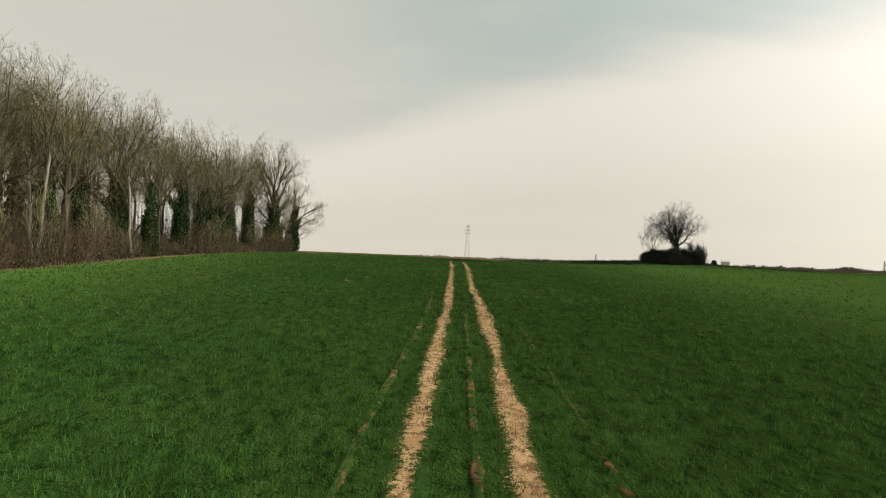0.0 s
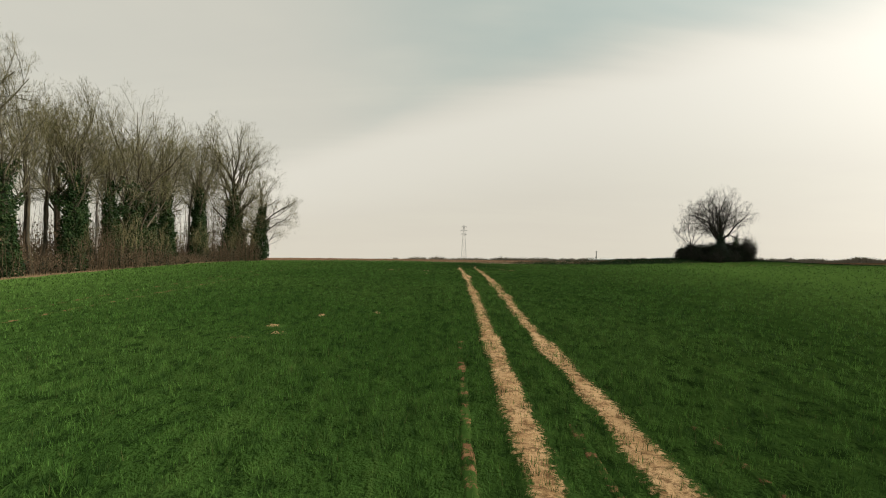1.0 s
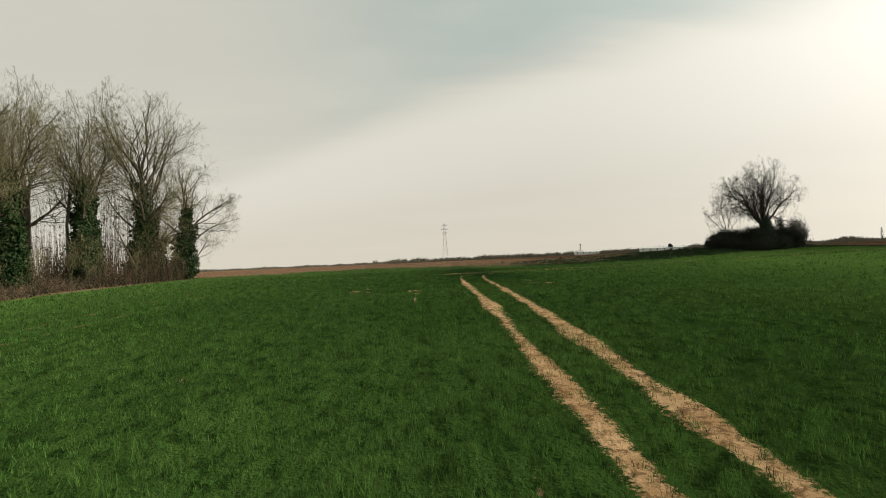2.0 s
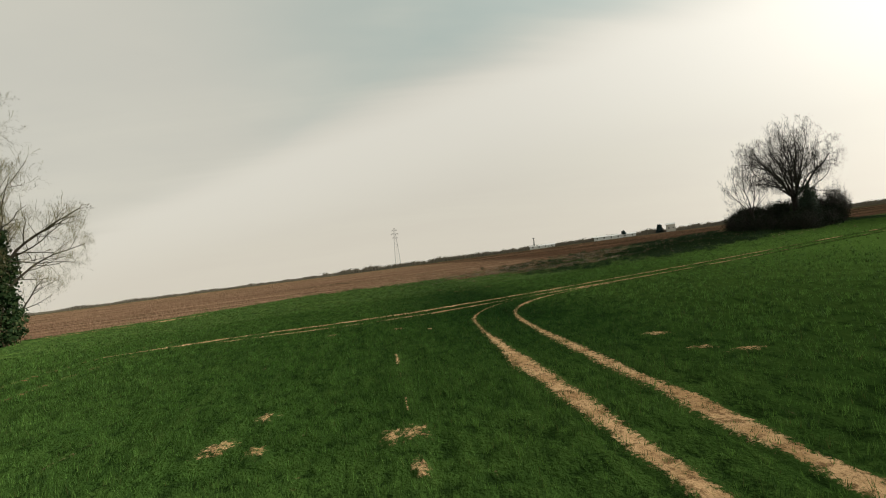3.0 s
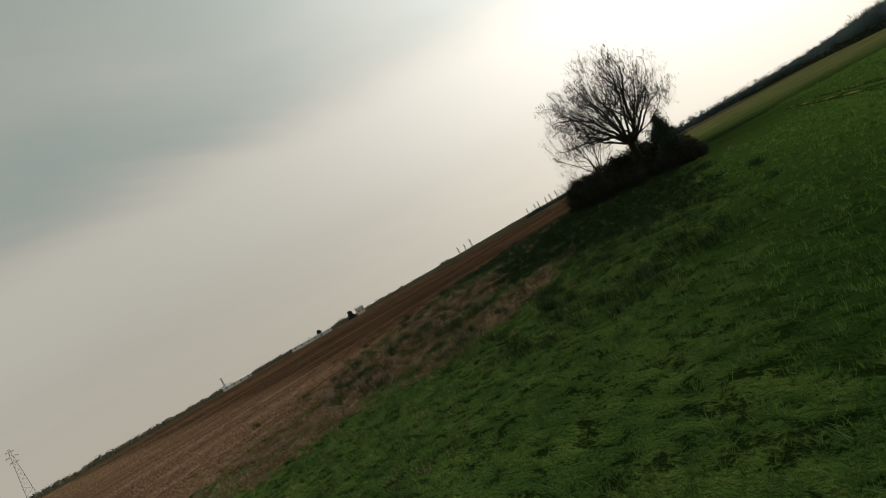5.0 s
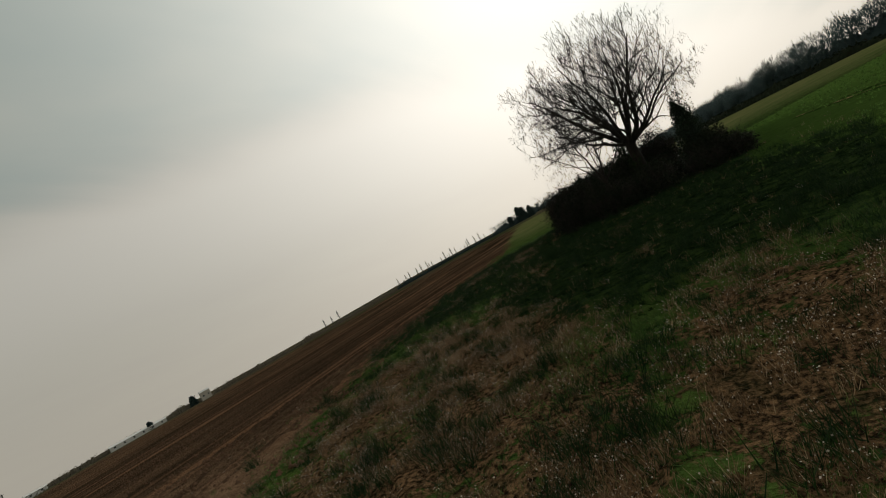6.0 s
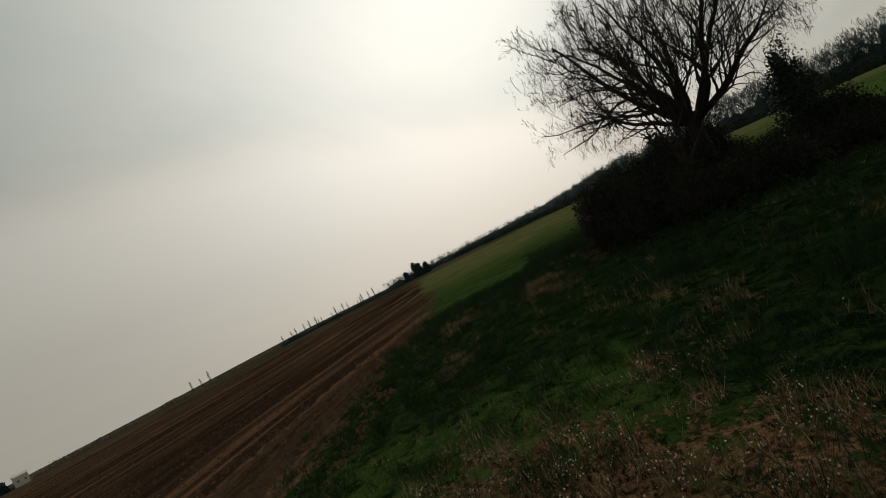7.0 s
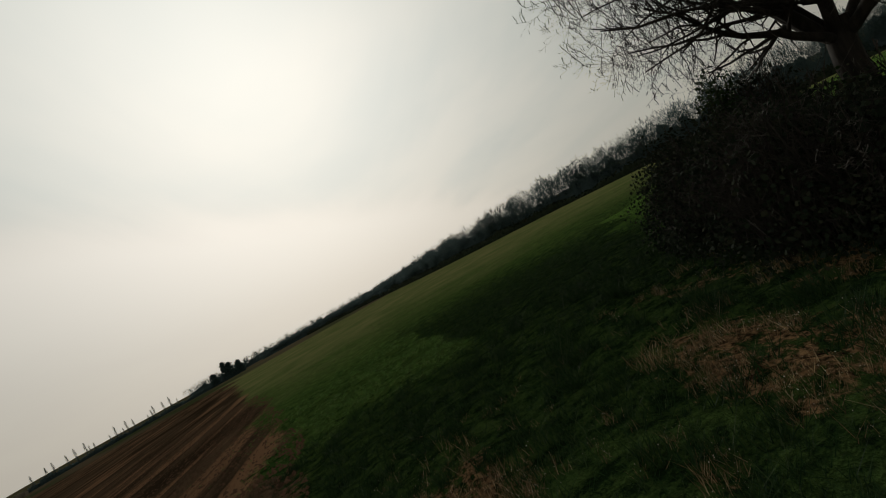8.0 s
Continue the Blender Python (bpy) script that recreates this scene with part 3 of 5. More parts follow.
def track(name, points, width, label, seed, worn=1.0, gap=0.11, soil=None, tired=0.0, faint=0.0):
    """A strip of bare soil with ragged edges and lumps, pressed between the plants."""
    r = np.random.default_rng(seed)
    p = along(points, gap)
    t = np.gradient(p, axis=0)
    t /= np.linalg.norm(t, axis=1, keepdims=True)
    side = np.stack([t[:, 1], -t[:, 0]], 1)
    n, k = len(p), 9
    w = np.ones(n) * width * 0.98

    def wander(step_m, amount):
        knots = r.normal(0, amount, int(n * gap / step_m) + 3)
        return np.interp(np.arange(n) * gap / step_m, np.arange(len(knots)), knots)
    lo = w * np.clip(1 + wander(0.8, 0.1) + wander(4, 0.1), 0.4, 2)
    hi = w * np.clip(1 + wander(0.8, 0.1) + wander(4, 0.1), 0.4, 2)
    bare = (1 - worn) * 0.8 + wander(1.6, 0.10 + 0.2 * (1 - worn))
    bare = bare + tired * step(70, 79, p[:, 1]) + faint * step(14, 36, p[:, 0])
    lo, hi = (side_w * (1 - tired * step(70, 79, p[:, 1])) for side_w in (lo, hi))
    f = np.linspace(-1, 1, k)
    off = np.where(f < 0, f * lo[:, None], f * hi[:, None])
    xy = p[:, None] + side[:, None] * off[..., None]
    lump = r.normal(0, 0.007, off.shape)
    z = height(xy[..., 0], xy[..., 1]) + 0.014 * min(worn, 0.8) + lump - 0.05 * f[None] ** 4
    z = z - (0.004 if soil else 0.0)
    i = np.arange(n * k).reshape(n, k)
    q = np.stack([i[:-1, :-1], i[:-1, 1:], i[1:, 1:], i[1:, :-1]], -1).reshape(-1, 4)
    me = mesh_from(name, np.concatenate([xy, z[..., None]], -1).reshape(-1, 3), q, soil or M_DIRT)
    me.shade_smooth()
    fade = np.abs(f)[None] * np.ones((n, 1)) + bare[:, None]
    me.attributes.new("edge", "FLOAT", "POINT").data.foreach_set("value", fade.astype(np.float32).ravel())
    TRACK_RUNS.append((p, width * 0.34 * max(worn - 0.25, 0.02)))
    return tagged(new(name, me), label, "wheel track", kind="structure")


for name, points, width, label, seed, extra in TRACKS:
    track(name, points, width, label, seed, **extra)


def bare_patch(x, y, sx, sy, seed):
    """A low, ragged-edged scab of dry soil."""
    r = np.random.default_rng(seed)
    n, rings = 26, 5
    a = np.arange(n) * 2 * np.pi / n
    rad = 1.6 + 0.28 * np.sin(2 * a + r.uniform(0, 6)) + 0.2 * np.sin(5 * a + r.uniform(0, 6)) + r.normal(0, 0.14, n)
    verts, faces = [(x, y)], []
    for k in range(1, rings + 1):
        f = k / rings
        verts += [(x + sx * f * rad[i] * math.cos(a[i]), y + sy * f * rad[i] * math.sin(a[i])) for i in range(n)]
    v = np.array(verts)
    z = height(v[:, 0], v[:, 1]) + 0.04 + r.normal(0, 0.012, len(v))
    z -= 0.14 * np.r_[0, np.repeat(np.arange(1, rings + 1) / rings, n)] ** 2
    tri = [(0, 1 + i, 1 + (i + 1) % n) for i in range(n)]
    for k in range(rings - 1):
        b = 1 + k * n
        for i in range(n):
            j = (i + 1) % n
            tri += [(b + i, b + n + i, b + n + j), (b + i, b + n + j, b + j)]
    me = mesh_from("bare_patch", np.column_stack([v, z]), np.array(tri), M_DIRT)
    me.shade_smooth()
    fade = 0.34 + 0.9 * np.r_[0.1, np.repeat(np.arange(1, rings + 1) / rings, n)]
    me.attributes.new("edge", "FLOAT", "POINT").data.foreach_set("value", fade.astype(np.float32))
    TRACK_RUNS.append((np.array([[x, y]]), 0.4 * max(sx, sy)))
    return tagged(new("bare_patch", me), "small ragged patch of bare orange-brown earth in the crop", "bare earth", group="bare patches in the crop", kind="structure")


for k, (x, y, sx, sy) in enumerate(PATCHES):
    bare_patch(x, y, sx, sy, 40 + k)

# ---- trees ----
def turned(rng, d, angle):
    """Directions d (n, 3) turned by angles about random axes square to them."""
    side = np.cross(d, rng.normal(0, 1, d.shape))
    side /= np.linalg.norm(side, axis=1, keepdims=True) + 1e-9
    return d * np.cos(angle)[:, None] + side * np.sin(angle)[:, None]


class Crown:
    """The lumpy egg that a tree's twigs fill: wider or narrower below its middle than above."""

    def __init__(self, rng, centre, radii, low):
        self.centre, self.radii, self.low = np.array(centre), np.array(radii), low
        self.phase = rng.uniform(0, 6.28, 3)

    def room(self, p, d, length):
        """How far a branch from p along d may go before it leaves the crown."""
        f = np.linspace(0.1, 1.0, 10)
        q = p[:, None] + d[:, None] * (length[:, None] * f)[..., None] - self.centre
        q = q / np.where(q[..., 2:] < 0, np.array([self.radii[0], self.radii[1], self.low]), self.radii)
        a, flat_r = np.arctan2(q[..., 1], q[..., 0]), np.hypot(q[..., 0], q[..., 1])
        r = np.where(q[..., 2] < 0, (flat_r ** 4 + q[..., 2] ** 4) ** 0.25, np.hypot(flat_r, q[..., 2]))
        u = q[..., 2] / (r + 1e-6)
        skin = 1 + 0.07 * np.sin(3 * a + 4 * u + self.phase[0]) + 0.06 * np.sin(7 * a - 6 * u + self.phase[1]) + 0.04 * np.sin(12 * a + 9 * u + self.phase[2])
        ok = np.cumprod(r < skin, axis=1).sum(1) / 10
        return length * np.maximum(ok, 0.3)


def strands(rng, p, d, length, r, k, kink, rise, end):
    """Wandering tapered branches, all at once: node places (n, k + 1, 3) and girths."""
    pts = [p]
    for _ in range(k):
        d = d + rng.normal(0, kink, d.shape) + [0, 0, rise]
        d = d / np.linalg.norm(d, axis=1, keepdims=True)
        pts.append(pts[-1] + d * (length / k)[:, None])
    return np.stack(pts, 1), r[:, None] * (1 - (1 - end) * np.linspace(0, 1, k + 1) ** 0.8)[None]


def offspring(rng, pts, rad, length, m, ratio, angle, axis, crown, tip):
    """Side branches set out along the parents, longer towards their feet: starts, directions, lengths, girths."""
    n, k = rad.shape
    par = np.repeat(np.arange(n), m)
    f = 0.16 + 0.84 * (np.tile(np.arange(m), n) + rng.uniform(0, 1, n * m)) / m
    x = np.clip(f * (k - 1), 0, k - 1.001)
    i = x.astype(int)
    g = (x - i)[:, None]
    p = pts[par, i] * (1 - g) + pts[par, i + 1] * g
    d = pts[par, i + 1] - pts[par, i]
    d /= np.linalg.norm(d, axis=1, keepdims=True) + 1e-9
    d = turned(rng, d, np.radians(rng.uniform(*angle, n * m)))
    out = p - axis
    out[:, 2] *= 0.4
    d = d + 0.16 * out / (np.linalg.norm(out, axis=1, keepdims=True) + 1e-6)
    d /= np.linalg.norm(d, axis=1, keepdims=True)
    size = length[par] * ratio * (1.3 - 0.75 * f) * rng.uniform(0.65, 1.3, n * m)
    return p, d, crown.room(p, d, size), np.maximum(rad[par, i] * rng.uniform(0.45, 0.7, n * m), tip)


def wobbly_stem(rng, height_m, lean=(0.0, 0.0), gap=0.5):
    n = max(3, int(height_m / gap))
    z = np.linspace(0, height_m, n)
    w = np.cumsum(rng.normal(0, 0.035, (n, 2)), axis=0)
    w[0] = 0
    return [(w[k, 0] + lean[0] * z[k] / height_m, w[k, 1] + lean[1] * z[k] / height_m, z[k] - 0.15) for k in range(n)]


def ivy_mesh(rng, nodes, r, top, count, size, bulge):
    """A ragged coat of ivy leaves round the trunk and the feet of the limbs."""
    bins = np.clip((nodes[:, 2] / top * 8).astype(int), 0, 7)
    odds = np.clip(1.04 - nodes[:, 2] / top, 0.03, 1) ** 1.1 / np.bincount(bins, minlength=8)[bins]
    pick = rng.choice(len(nodes), count, p=odds / odds.sum())
    a = rng.uniform(0, 2 * np.pi, count)
    z = nodes[pick, 2]
    lump = 0.55 + 0.75 * value_noise(z * 1.3 + 3 * np.cos(a), 3 * np.sin(a), 1.1, 31)
    out = r[pick] * 0.9 + bulge * rng.uniform(0.15, 1, count) ** 0.6 * np.clip(1.1 - 0.95 * z / top, 0.15, 1) * lump
    c = nodes[pick] + np.stack([np.cos(a) * out, np.sin(a) * out, rng.normal(0, 0.25, count)], 1)
    return mesh_from("ivy", *leaves(rng, c, size, 0.0, 0.8), M_IVY)


def bare_tree(name, seed, tall, crown, fork, label, group="", bark=None, twig=None, girth=0.3, limb=None, ivy=0.0, lean=(0, 0), bulge=0.6, tip=0.0145, kink=0.1, thick=0.06, belly=0.5, offset=(0.0, 0.0), boughs=7, tilt=(0.15, 0.8), fans=(11, 8, 5, 3), rise=0.03, forks=0.3):
    """A leafless tree at the origin: crown is (radius x, radius y, depth of the crown); boughs is a number or a list of (direction, length)."""
    rng = np.random.default_rng(seed)
    egg = Crown(rng, (lean[0] * 1.4 + offset[0], lean[1] * 1.4 + offset[1], tall - crown[2] * (1 - belly)), (crown[0], crown[1], crown[2] * (1 - belly)), crown[2] * belly)
    stem = np.array(wobbly_stem(rng, fork, lean, 0.5))
    axis = np.array((stem[-1][0], stem[-1][1], fork))
    if isinstance(boughs, int):
        turn, plan = rng.uniform(0, 6.28), []
        for k in range(boughs):
            a, t = turn + 2.4 * k + rng.normal(0, 0.15), tilt[0] + (tilt[1] - tilt[0]) * (k + 0.5) / boughs
            plan.append(((math.cos(a) * math.sin(t), math.sin(a) * math.sin(t), math.cos(t)), crown[2] * 1.1))
    else:
        plan = boughs
    d = np.array([v for v, _ in plan], float)
    d /= np.linalg.norm(d, axis=1, keepdims=True)
    low = np.clip((len(stem) - 1 - (1 - d[:, 2]) * len(stem) * forks * rng.uniform(0.7, 1.3, len(d))).astype(int), 1, len(stem) - 1)
    p = stem[low]
    want = np.array([m for _, m in plan], float) * rng.uniform(0.9, 1.05, len(plan))
    length = np.maximum(egg.room(stem[-1] + d * 0.6, d, want) + 0.6, 1.5)
    length *= 0.84
    r = girth * rng.uniform(0.36, 0.54, len(d)) * (0.6 + 0.4 * length / length.max())
    segs = [(stem[:-1], stem[1:], np.linspace(girth, girth * 0.8, len(stem))[:-1], np.linspace(girth, girth * 0.8, len(stem))[1:])]
    for gen, (m, k, ratio, bend) in enumerate(zip((*fans, 0), (12, 7, 5, 3, 2), (0.58, 0.5, 0.47, 0.46, 0), (kink * 0.8, kink, kink * 1.3, kink * 1.5, kink * 1.5))):
        pts, rad = strands(rng, p, d, length, r, k, bend, rise * (1.0 if gen else 0.4), 0.22 if gen < 3 else 0.55)
        rad = np.maximum(rad, tip * (0.9, 0.8, 0.65, 0.5, 0.38)[gen])
        segs.append((pts[:, :-1].reshape(-1, 3), pts[:, 1:].reshape(-1, 3), rad[:, :-1].ravel(), rad[:, 1:].ravel()))
        if m:
            p, d, length, r = offspring(rng, pts, rad, length, m, ratio, ((28, 62), (30, 66), (34, 72), (34, 75))[gen], axis, egg, tip * (0.8, 0.7, 0.55, 0.45)[gen])
    p0, p1, r0, r1 = (np.concatenate([q[k] for q in segs]) for k in range(4))
    d = p1 - p0
    d /= np.linalg.norm(d, axis=1, keepdims=True) + 1e-9
    flare = 1 + 0.6 * np.exp(-np.maximum(p0[:, 2], 0) / 0.45) * (r0 > girth * 0.7)
    big = r1 > thick
    mid, slight = ~big & (r1 > tip * 1.1), r1 <= tip * 1.1
    ob = tagged(new(name), label, "tree", group)
    trunk = mesh_from("trunk", *tubes(p0[big], p1[big] + d[big] * 0.03, r0[big] * flare[big], r1[big], 8), bark or M_BARK)
    hang("trunk", trunk, ob, smooth=True)
    wood, haze = tubes(p0[mid], p1[mid], r0[mid], r1[mid], 3), tubes(p0[slight], p1[slight], r0[slight], r1[slight], 2)
    me = mesh_from("crown", *join(wood, haze), limb or M_LIMB)
    me.materials.append(twig or M_TWIG)
    me.polygons.foreach_set("material_index", (np.arange(len(me.polygons)) >= len(wood[1])).astype(np.int32))
    hang("crown", me, ob)
    if ivy:
        pick = (r1 > girth * 0.3) & (p1[:, 2] < ivy) & (np.hypot(p1[:, 0] - lean[0] * 0.6, p1[:, 1] - lean[1] * 0.6) < 2.0)
        hang("ivy", ivy_mesh(rng, p1[pick], r1[pick], ivy, int(700 * ivy), 0.22, bulge * 1.15), ob, "dark evergreen ivy climbing the trunk")
    return ob


def put(ob, x, y, turn=0.0, size=1.0, sink=0.0):
    ob.matrix_basis = pose(x, y, float(height(x, y)) - sink, 0, 0, turn) @ Matrix.Scale(size, 4)
    return ob


def again(ob, x, y, turn=0.0, size=1.0, sink=0.0, label=""):
    c = copy_thing(ob, pose(x, y, float(height(x, y)) - sink, 0, 0, turn))
    c.matrix_basis = pose(x, y, float(height(x, y)) - sink, 0, 0, turn) @ Matrix.Scale(size, 4)
    return tagged(c, label) if label else c


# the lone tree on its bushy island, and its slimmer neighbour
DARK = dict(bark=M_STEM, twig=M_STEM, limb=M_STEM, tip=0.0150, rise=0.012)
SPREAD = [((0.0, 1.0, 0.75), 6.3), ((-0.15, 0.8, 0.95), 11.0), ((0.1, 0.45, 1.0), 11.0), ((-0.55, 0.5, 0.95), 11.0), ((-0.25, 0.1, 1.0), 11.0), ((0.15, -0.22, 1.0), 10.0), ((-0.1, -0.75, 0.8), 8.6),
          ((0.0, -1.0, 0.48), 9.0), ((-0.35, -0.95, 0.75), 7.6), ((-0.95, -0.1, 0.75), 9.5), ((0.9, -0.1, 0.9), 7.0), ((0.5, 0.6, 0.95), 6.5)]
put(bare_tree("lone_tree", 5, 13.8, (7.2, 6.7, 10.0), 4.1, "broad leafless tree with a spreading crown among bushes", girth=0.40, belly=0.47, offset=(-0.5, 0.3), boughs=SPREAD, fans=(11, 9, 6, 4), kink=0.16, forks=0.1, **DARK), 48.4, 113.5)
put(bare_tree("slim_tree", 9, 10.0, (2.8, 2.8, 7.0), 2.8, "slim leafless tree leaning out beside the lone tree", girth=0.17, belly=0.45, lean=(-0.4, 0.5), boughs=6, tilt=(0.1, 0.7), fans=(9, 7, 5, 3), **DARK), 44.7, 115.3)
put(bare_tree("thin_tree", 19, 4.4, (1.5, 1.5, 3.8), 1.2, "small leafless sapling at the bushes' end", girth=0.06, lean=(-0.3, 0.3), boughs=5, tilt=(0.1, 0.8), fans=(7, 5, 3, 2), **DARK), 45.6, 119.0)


def bush(name, x, y, rx, ry, tall, label, seed, leaf=None, dense=1.0, size=0.16, twiggy=1.0, group="", cone=0.0):
    """A shrub of arching stems with leaves; cone draws it to a point."""
    r = np.random.default_rng(seed)
    ob = tagged(new(name), label, "bush" if cone < 0.5 else "evergreen", group)
    ns = int(90 * twiggy)
    a = r.uniform(0, 2 * np.pi, ns)
    rad = np.sqrt(r.uniform(0, 1, ns))
    foot = np.stack([np.cos(a) * rad * rx * 0.5, np.sin(a) * rad * ry * 0.5, np.full(ns, -0.1)], 1)
    head = np.stack([np.cos(a) * rad * rx, np.sin(a) * rad * ry, tall * r.uniform(0.55, 1.0, ns) ** 0.8 * (1 + 0.3 * (r.uniform(0, 1, ns) > 0.85)) * (1 - 0.35 * rad ** 2)], 1)
    if cone:
        head[:, :2] *= 0.2
        head[:, 2] = tall * r.uniform(0.5, 1.0, ns)
    midp = (foot + head) / 2 + r.normal(0, 0.15, foot.shape)
    thick = np.full(ns, 0.016)
    st = join(tubes(foot, midp, thick, thick * 0.8, 3), tubes(midp, head, thick * 0.8, thick * 0.35, 3))
    # side shoots
    k = r.integers(0, ns, ns * 7)
    s0 = midp[k] + (head[k] - midp[k]) * r.uniform(0, 1, (len(k), 1))
    s1 = s0 + r.normal(0, 0.28, s0.shape) + [0, 0, 0.12]
    st = join(st, tubes(s0, s1, np.full(len(k), 0.007), np.full(len(k), 0.003), 3))
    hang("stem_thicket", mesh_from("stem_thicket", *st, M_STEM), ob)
    nl = int(2600 * dense * rx * ry)
    a, f = r.uniform(0, 2 * np.pi, nl), r.uniform(0, 1, nl) ** 0.6
    h = r.uniform(0, 1, nl)
    shape = 1.1 * np.sqrt(np.clip(1.0 - (h / 1.02) ** 3.2, 0, 1)) if not cone else np.clip(1.02 - h, 0, 1) ** 0.5
    shape = shape * (1 + 0.16 * np.sin(3 * a + 7 * h + seed) + 0.1 * np.sin(7 * a - 9 * h))
    c = np.stack([np.cos(a) * f * rx * shape, np.sin(a) * f * ry * shape, h * tall * (0.92 + (0.16 * np.sin(3 * a + seed) + 0.1 * np.sin(7 * a + 2 * seed)) * f)], 1)
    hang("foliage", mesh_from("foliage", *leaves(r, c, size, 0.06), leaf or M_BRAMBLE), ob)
    return put(ob, x, y)


G = "bushes round the lone tree"
bush("evergreen_bush", 46.7, 110.1, 1.4, 1.4, 4.8, "dark pointed evergreen bush beside the lone tree", 101, M_CONIFER, 2.4, 0.10, 0.6, "", 1.0)
bush("bramble_bush", 46.0, 117.9, 1.7, 1.6, 2.4, "dense dark bramble bush at the island's end", 102, None, 1.0, 0.105, 1.6, G)
bush("bramble_bush", 45.8, 116.8, 2.1, 2.0, 2.3, "dense dark bramble bush under the trees", 103, None, 1.0, 0.105, 1.2, G)
bush("bramble_bush", 47.6, 113.1, 2.1, 2.0, 1.7, "dense dark bramble bush round the trunk", 104, None, 1.0, 0.105, 1.2, G)
bush("bramble_bush", 45.8, 109.6, 1.7, 1.6, 2.3, "dense dark bramble bush under the trees", 105, None, 1.0, 0.105, 1.2, G)
bush("bramble_bush", 49.0, 115.8, 2.0, 2.0, 2.9, "dense dark bramble bush under the trees", 106, None, 0.8, 0.11, 1.0, G)
bush("bramble_bush", 51.4, 112.6, 1.9, 1.9, 2.2, "dense dark bramble bush under the trees", 107, None, 0.8, 0.11, 1.0, G)
bush("ivy_bush", 51.8, 114.4, 0.8, 0.8, 4.4, "ivy-covered stump like a dark column", 108, M_IVY, 1.6, 0.12, 0.5, G)
bush("thorn_bush", 52.6, 112.4, 1.6, 1.6, 4.2, "tall twiggy thorn bush at the island's end", 109, None, 0.25, 0.13, 4.0, G)
bush("thorn_bush", 46.2, 119.1, 1.4, 1.2, 2.9, "straggling twiggy thorn bush", 110, None, 0.25, 0.13, 4.0, G)
bush("ivy_bush", 48.4, 113.7, 0.65, 0.65, 2.6, "ivy swathing the foot of the lone tree", 111, M_IVY, 1.5, 0.12, 0.4, G)

for k, (x, y, w, h) in enumerate([(43.4, 116.3, 1.5, 2.2), (43.1, 115.1, 1.5, 1.8), (43.8, 113.4, 1.8, 2.0), (44.2, 110.2, 1.2, 1.5), (45.0, 108.4, 1.1, 1.5),
                                  (44.2, 118.4, 1.5, 2.5), (45.8, 118.8, 1.7, 3.1), (47.6, 118.4, 1.8, 3.4), (49.6, 117.6, 2.0, 3.6), (51.6, 116.8, 2.0, 3.7), (53.4, 115.2, 2.0, 3.4), (46.9, 116.8, 1.8, 2.7), (50.6, 115.0, 1.9, 3.6), (48.4, 110.2, 1.8, 2.0)]):
    bush("low_bramble", x, y, w * 0.9, w * 0.9, h * 0.85, "low sprawling bramble thicket at the bushes' edge", 130 + k, None, 0.8, 0.10, 1.8, "low brambles round the island")

# the belt of trees along the field
BELT = "trees of the woodland belt"
FINE = dict(tip=0.0124, kink=0.12, rise=0.012, forks=2.0)
kinds = [
    bare_tree("belt_tree", 21, 20.8, (5.6, 5.6, 15.0), 9.6, "tall leafless tree in a woodland belt", BELT, M_BARK, None, 0.34, belly=0.5, boughs=9, tilt=(0.05, 0.75), fans=(11, 8, 5, 3), **FINE),
    bare_tree("belt_tree", 22, 19.8, (3.4, 3.4, 14.0), 9.4, "tall pale-barked slender leafless tree", BELT, M_PALE, None, 0.14, lean=(0.6, 0.2), boughs=5, tilt=(0.05, 0.5), fans=(10, 7, 4, 3), **FINE),
    bare_tree("belt_tree", 23, 19.4, (4.6, 4.6, 14.6), 9.0, "leafless tree with ivy up its trunk", BELT, M_BARK, None, 0.28, ivy=11.0, lean=(0.3, 0.0), bulge=0.85, belly=0.5, boughs=7, tilt=(0.05, 0.65), fans=(11, 8, 5, 3), **FINE),
    bare_tree("belt_tree", 24, 18.6, (3.4, 3.4, 13.6), 8.8, "slender leafless tree in a woodland belt", BELT, M_BARK, None, 0.15, lean=(-0.4, 0.3), boughs=5, tilt=(0.05, 0.55), fans=(10, 7, 4, 3), **FINE),
    bare_tree("belt_tree", 25, 20.2, (6.6, 6.2, 15.4), 7.4, "big forked tree with ivy on its trunk", BELT, M_BARK, None, 0.38, ivy=9.5, lean=(0.2, 0.3), bulge=0.95, belly=0.48, boughs=8, tilt=(0.15, 0.9), fans=(11, 8, 5, 3), **FINE),
    bare_tree("belt_tree", 26, 14.6, (5.2, 5.0, 12.4), 5.6, "leaning ivy-clad tree at the end of the belt", BELT, M_BARK, None, 0.34, ivy=9.5, lean=(0.6, 0.8), bulge=1.1, belly=0.5, boughs=10, tilt=(0.1, 1.15), fans=(13, 9, 6, 3), **FINE),
    bare_tree("belt_tree", 28, 20.4, (5.8, 5.8, 15.4), 8.6, "tall round-headed leafless tree with ivy up its trunk", BELT, M_BARK, None, 0.36, ivy=10.5, lean=(0.5, 0.2), bulge=0.95, belly=0.5, boughs=12, tilt=(0.05, 0.9), fans=(13, 9, 6, 3), **FINE),
]
put(kinds[0], -30.0, 49.3, 30, 0.8)
put(kinds[1], -27.9, 44.2, 0, 0.82)
put(kinds[2], -29.8, 66.4, 40, 0.82)
put(kinds[3], -28.4, 60.2, 80, 0.84)
put(kinds[4], -28.2, 71.5, 180, 0.84)
put(kinds[5], -26.7, 96.6, 0, 0.98)
put(kinds[6], -28.9, 93.4, 0, 1.0)
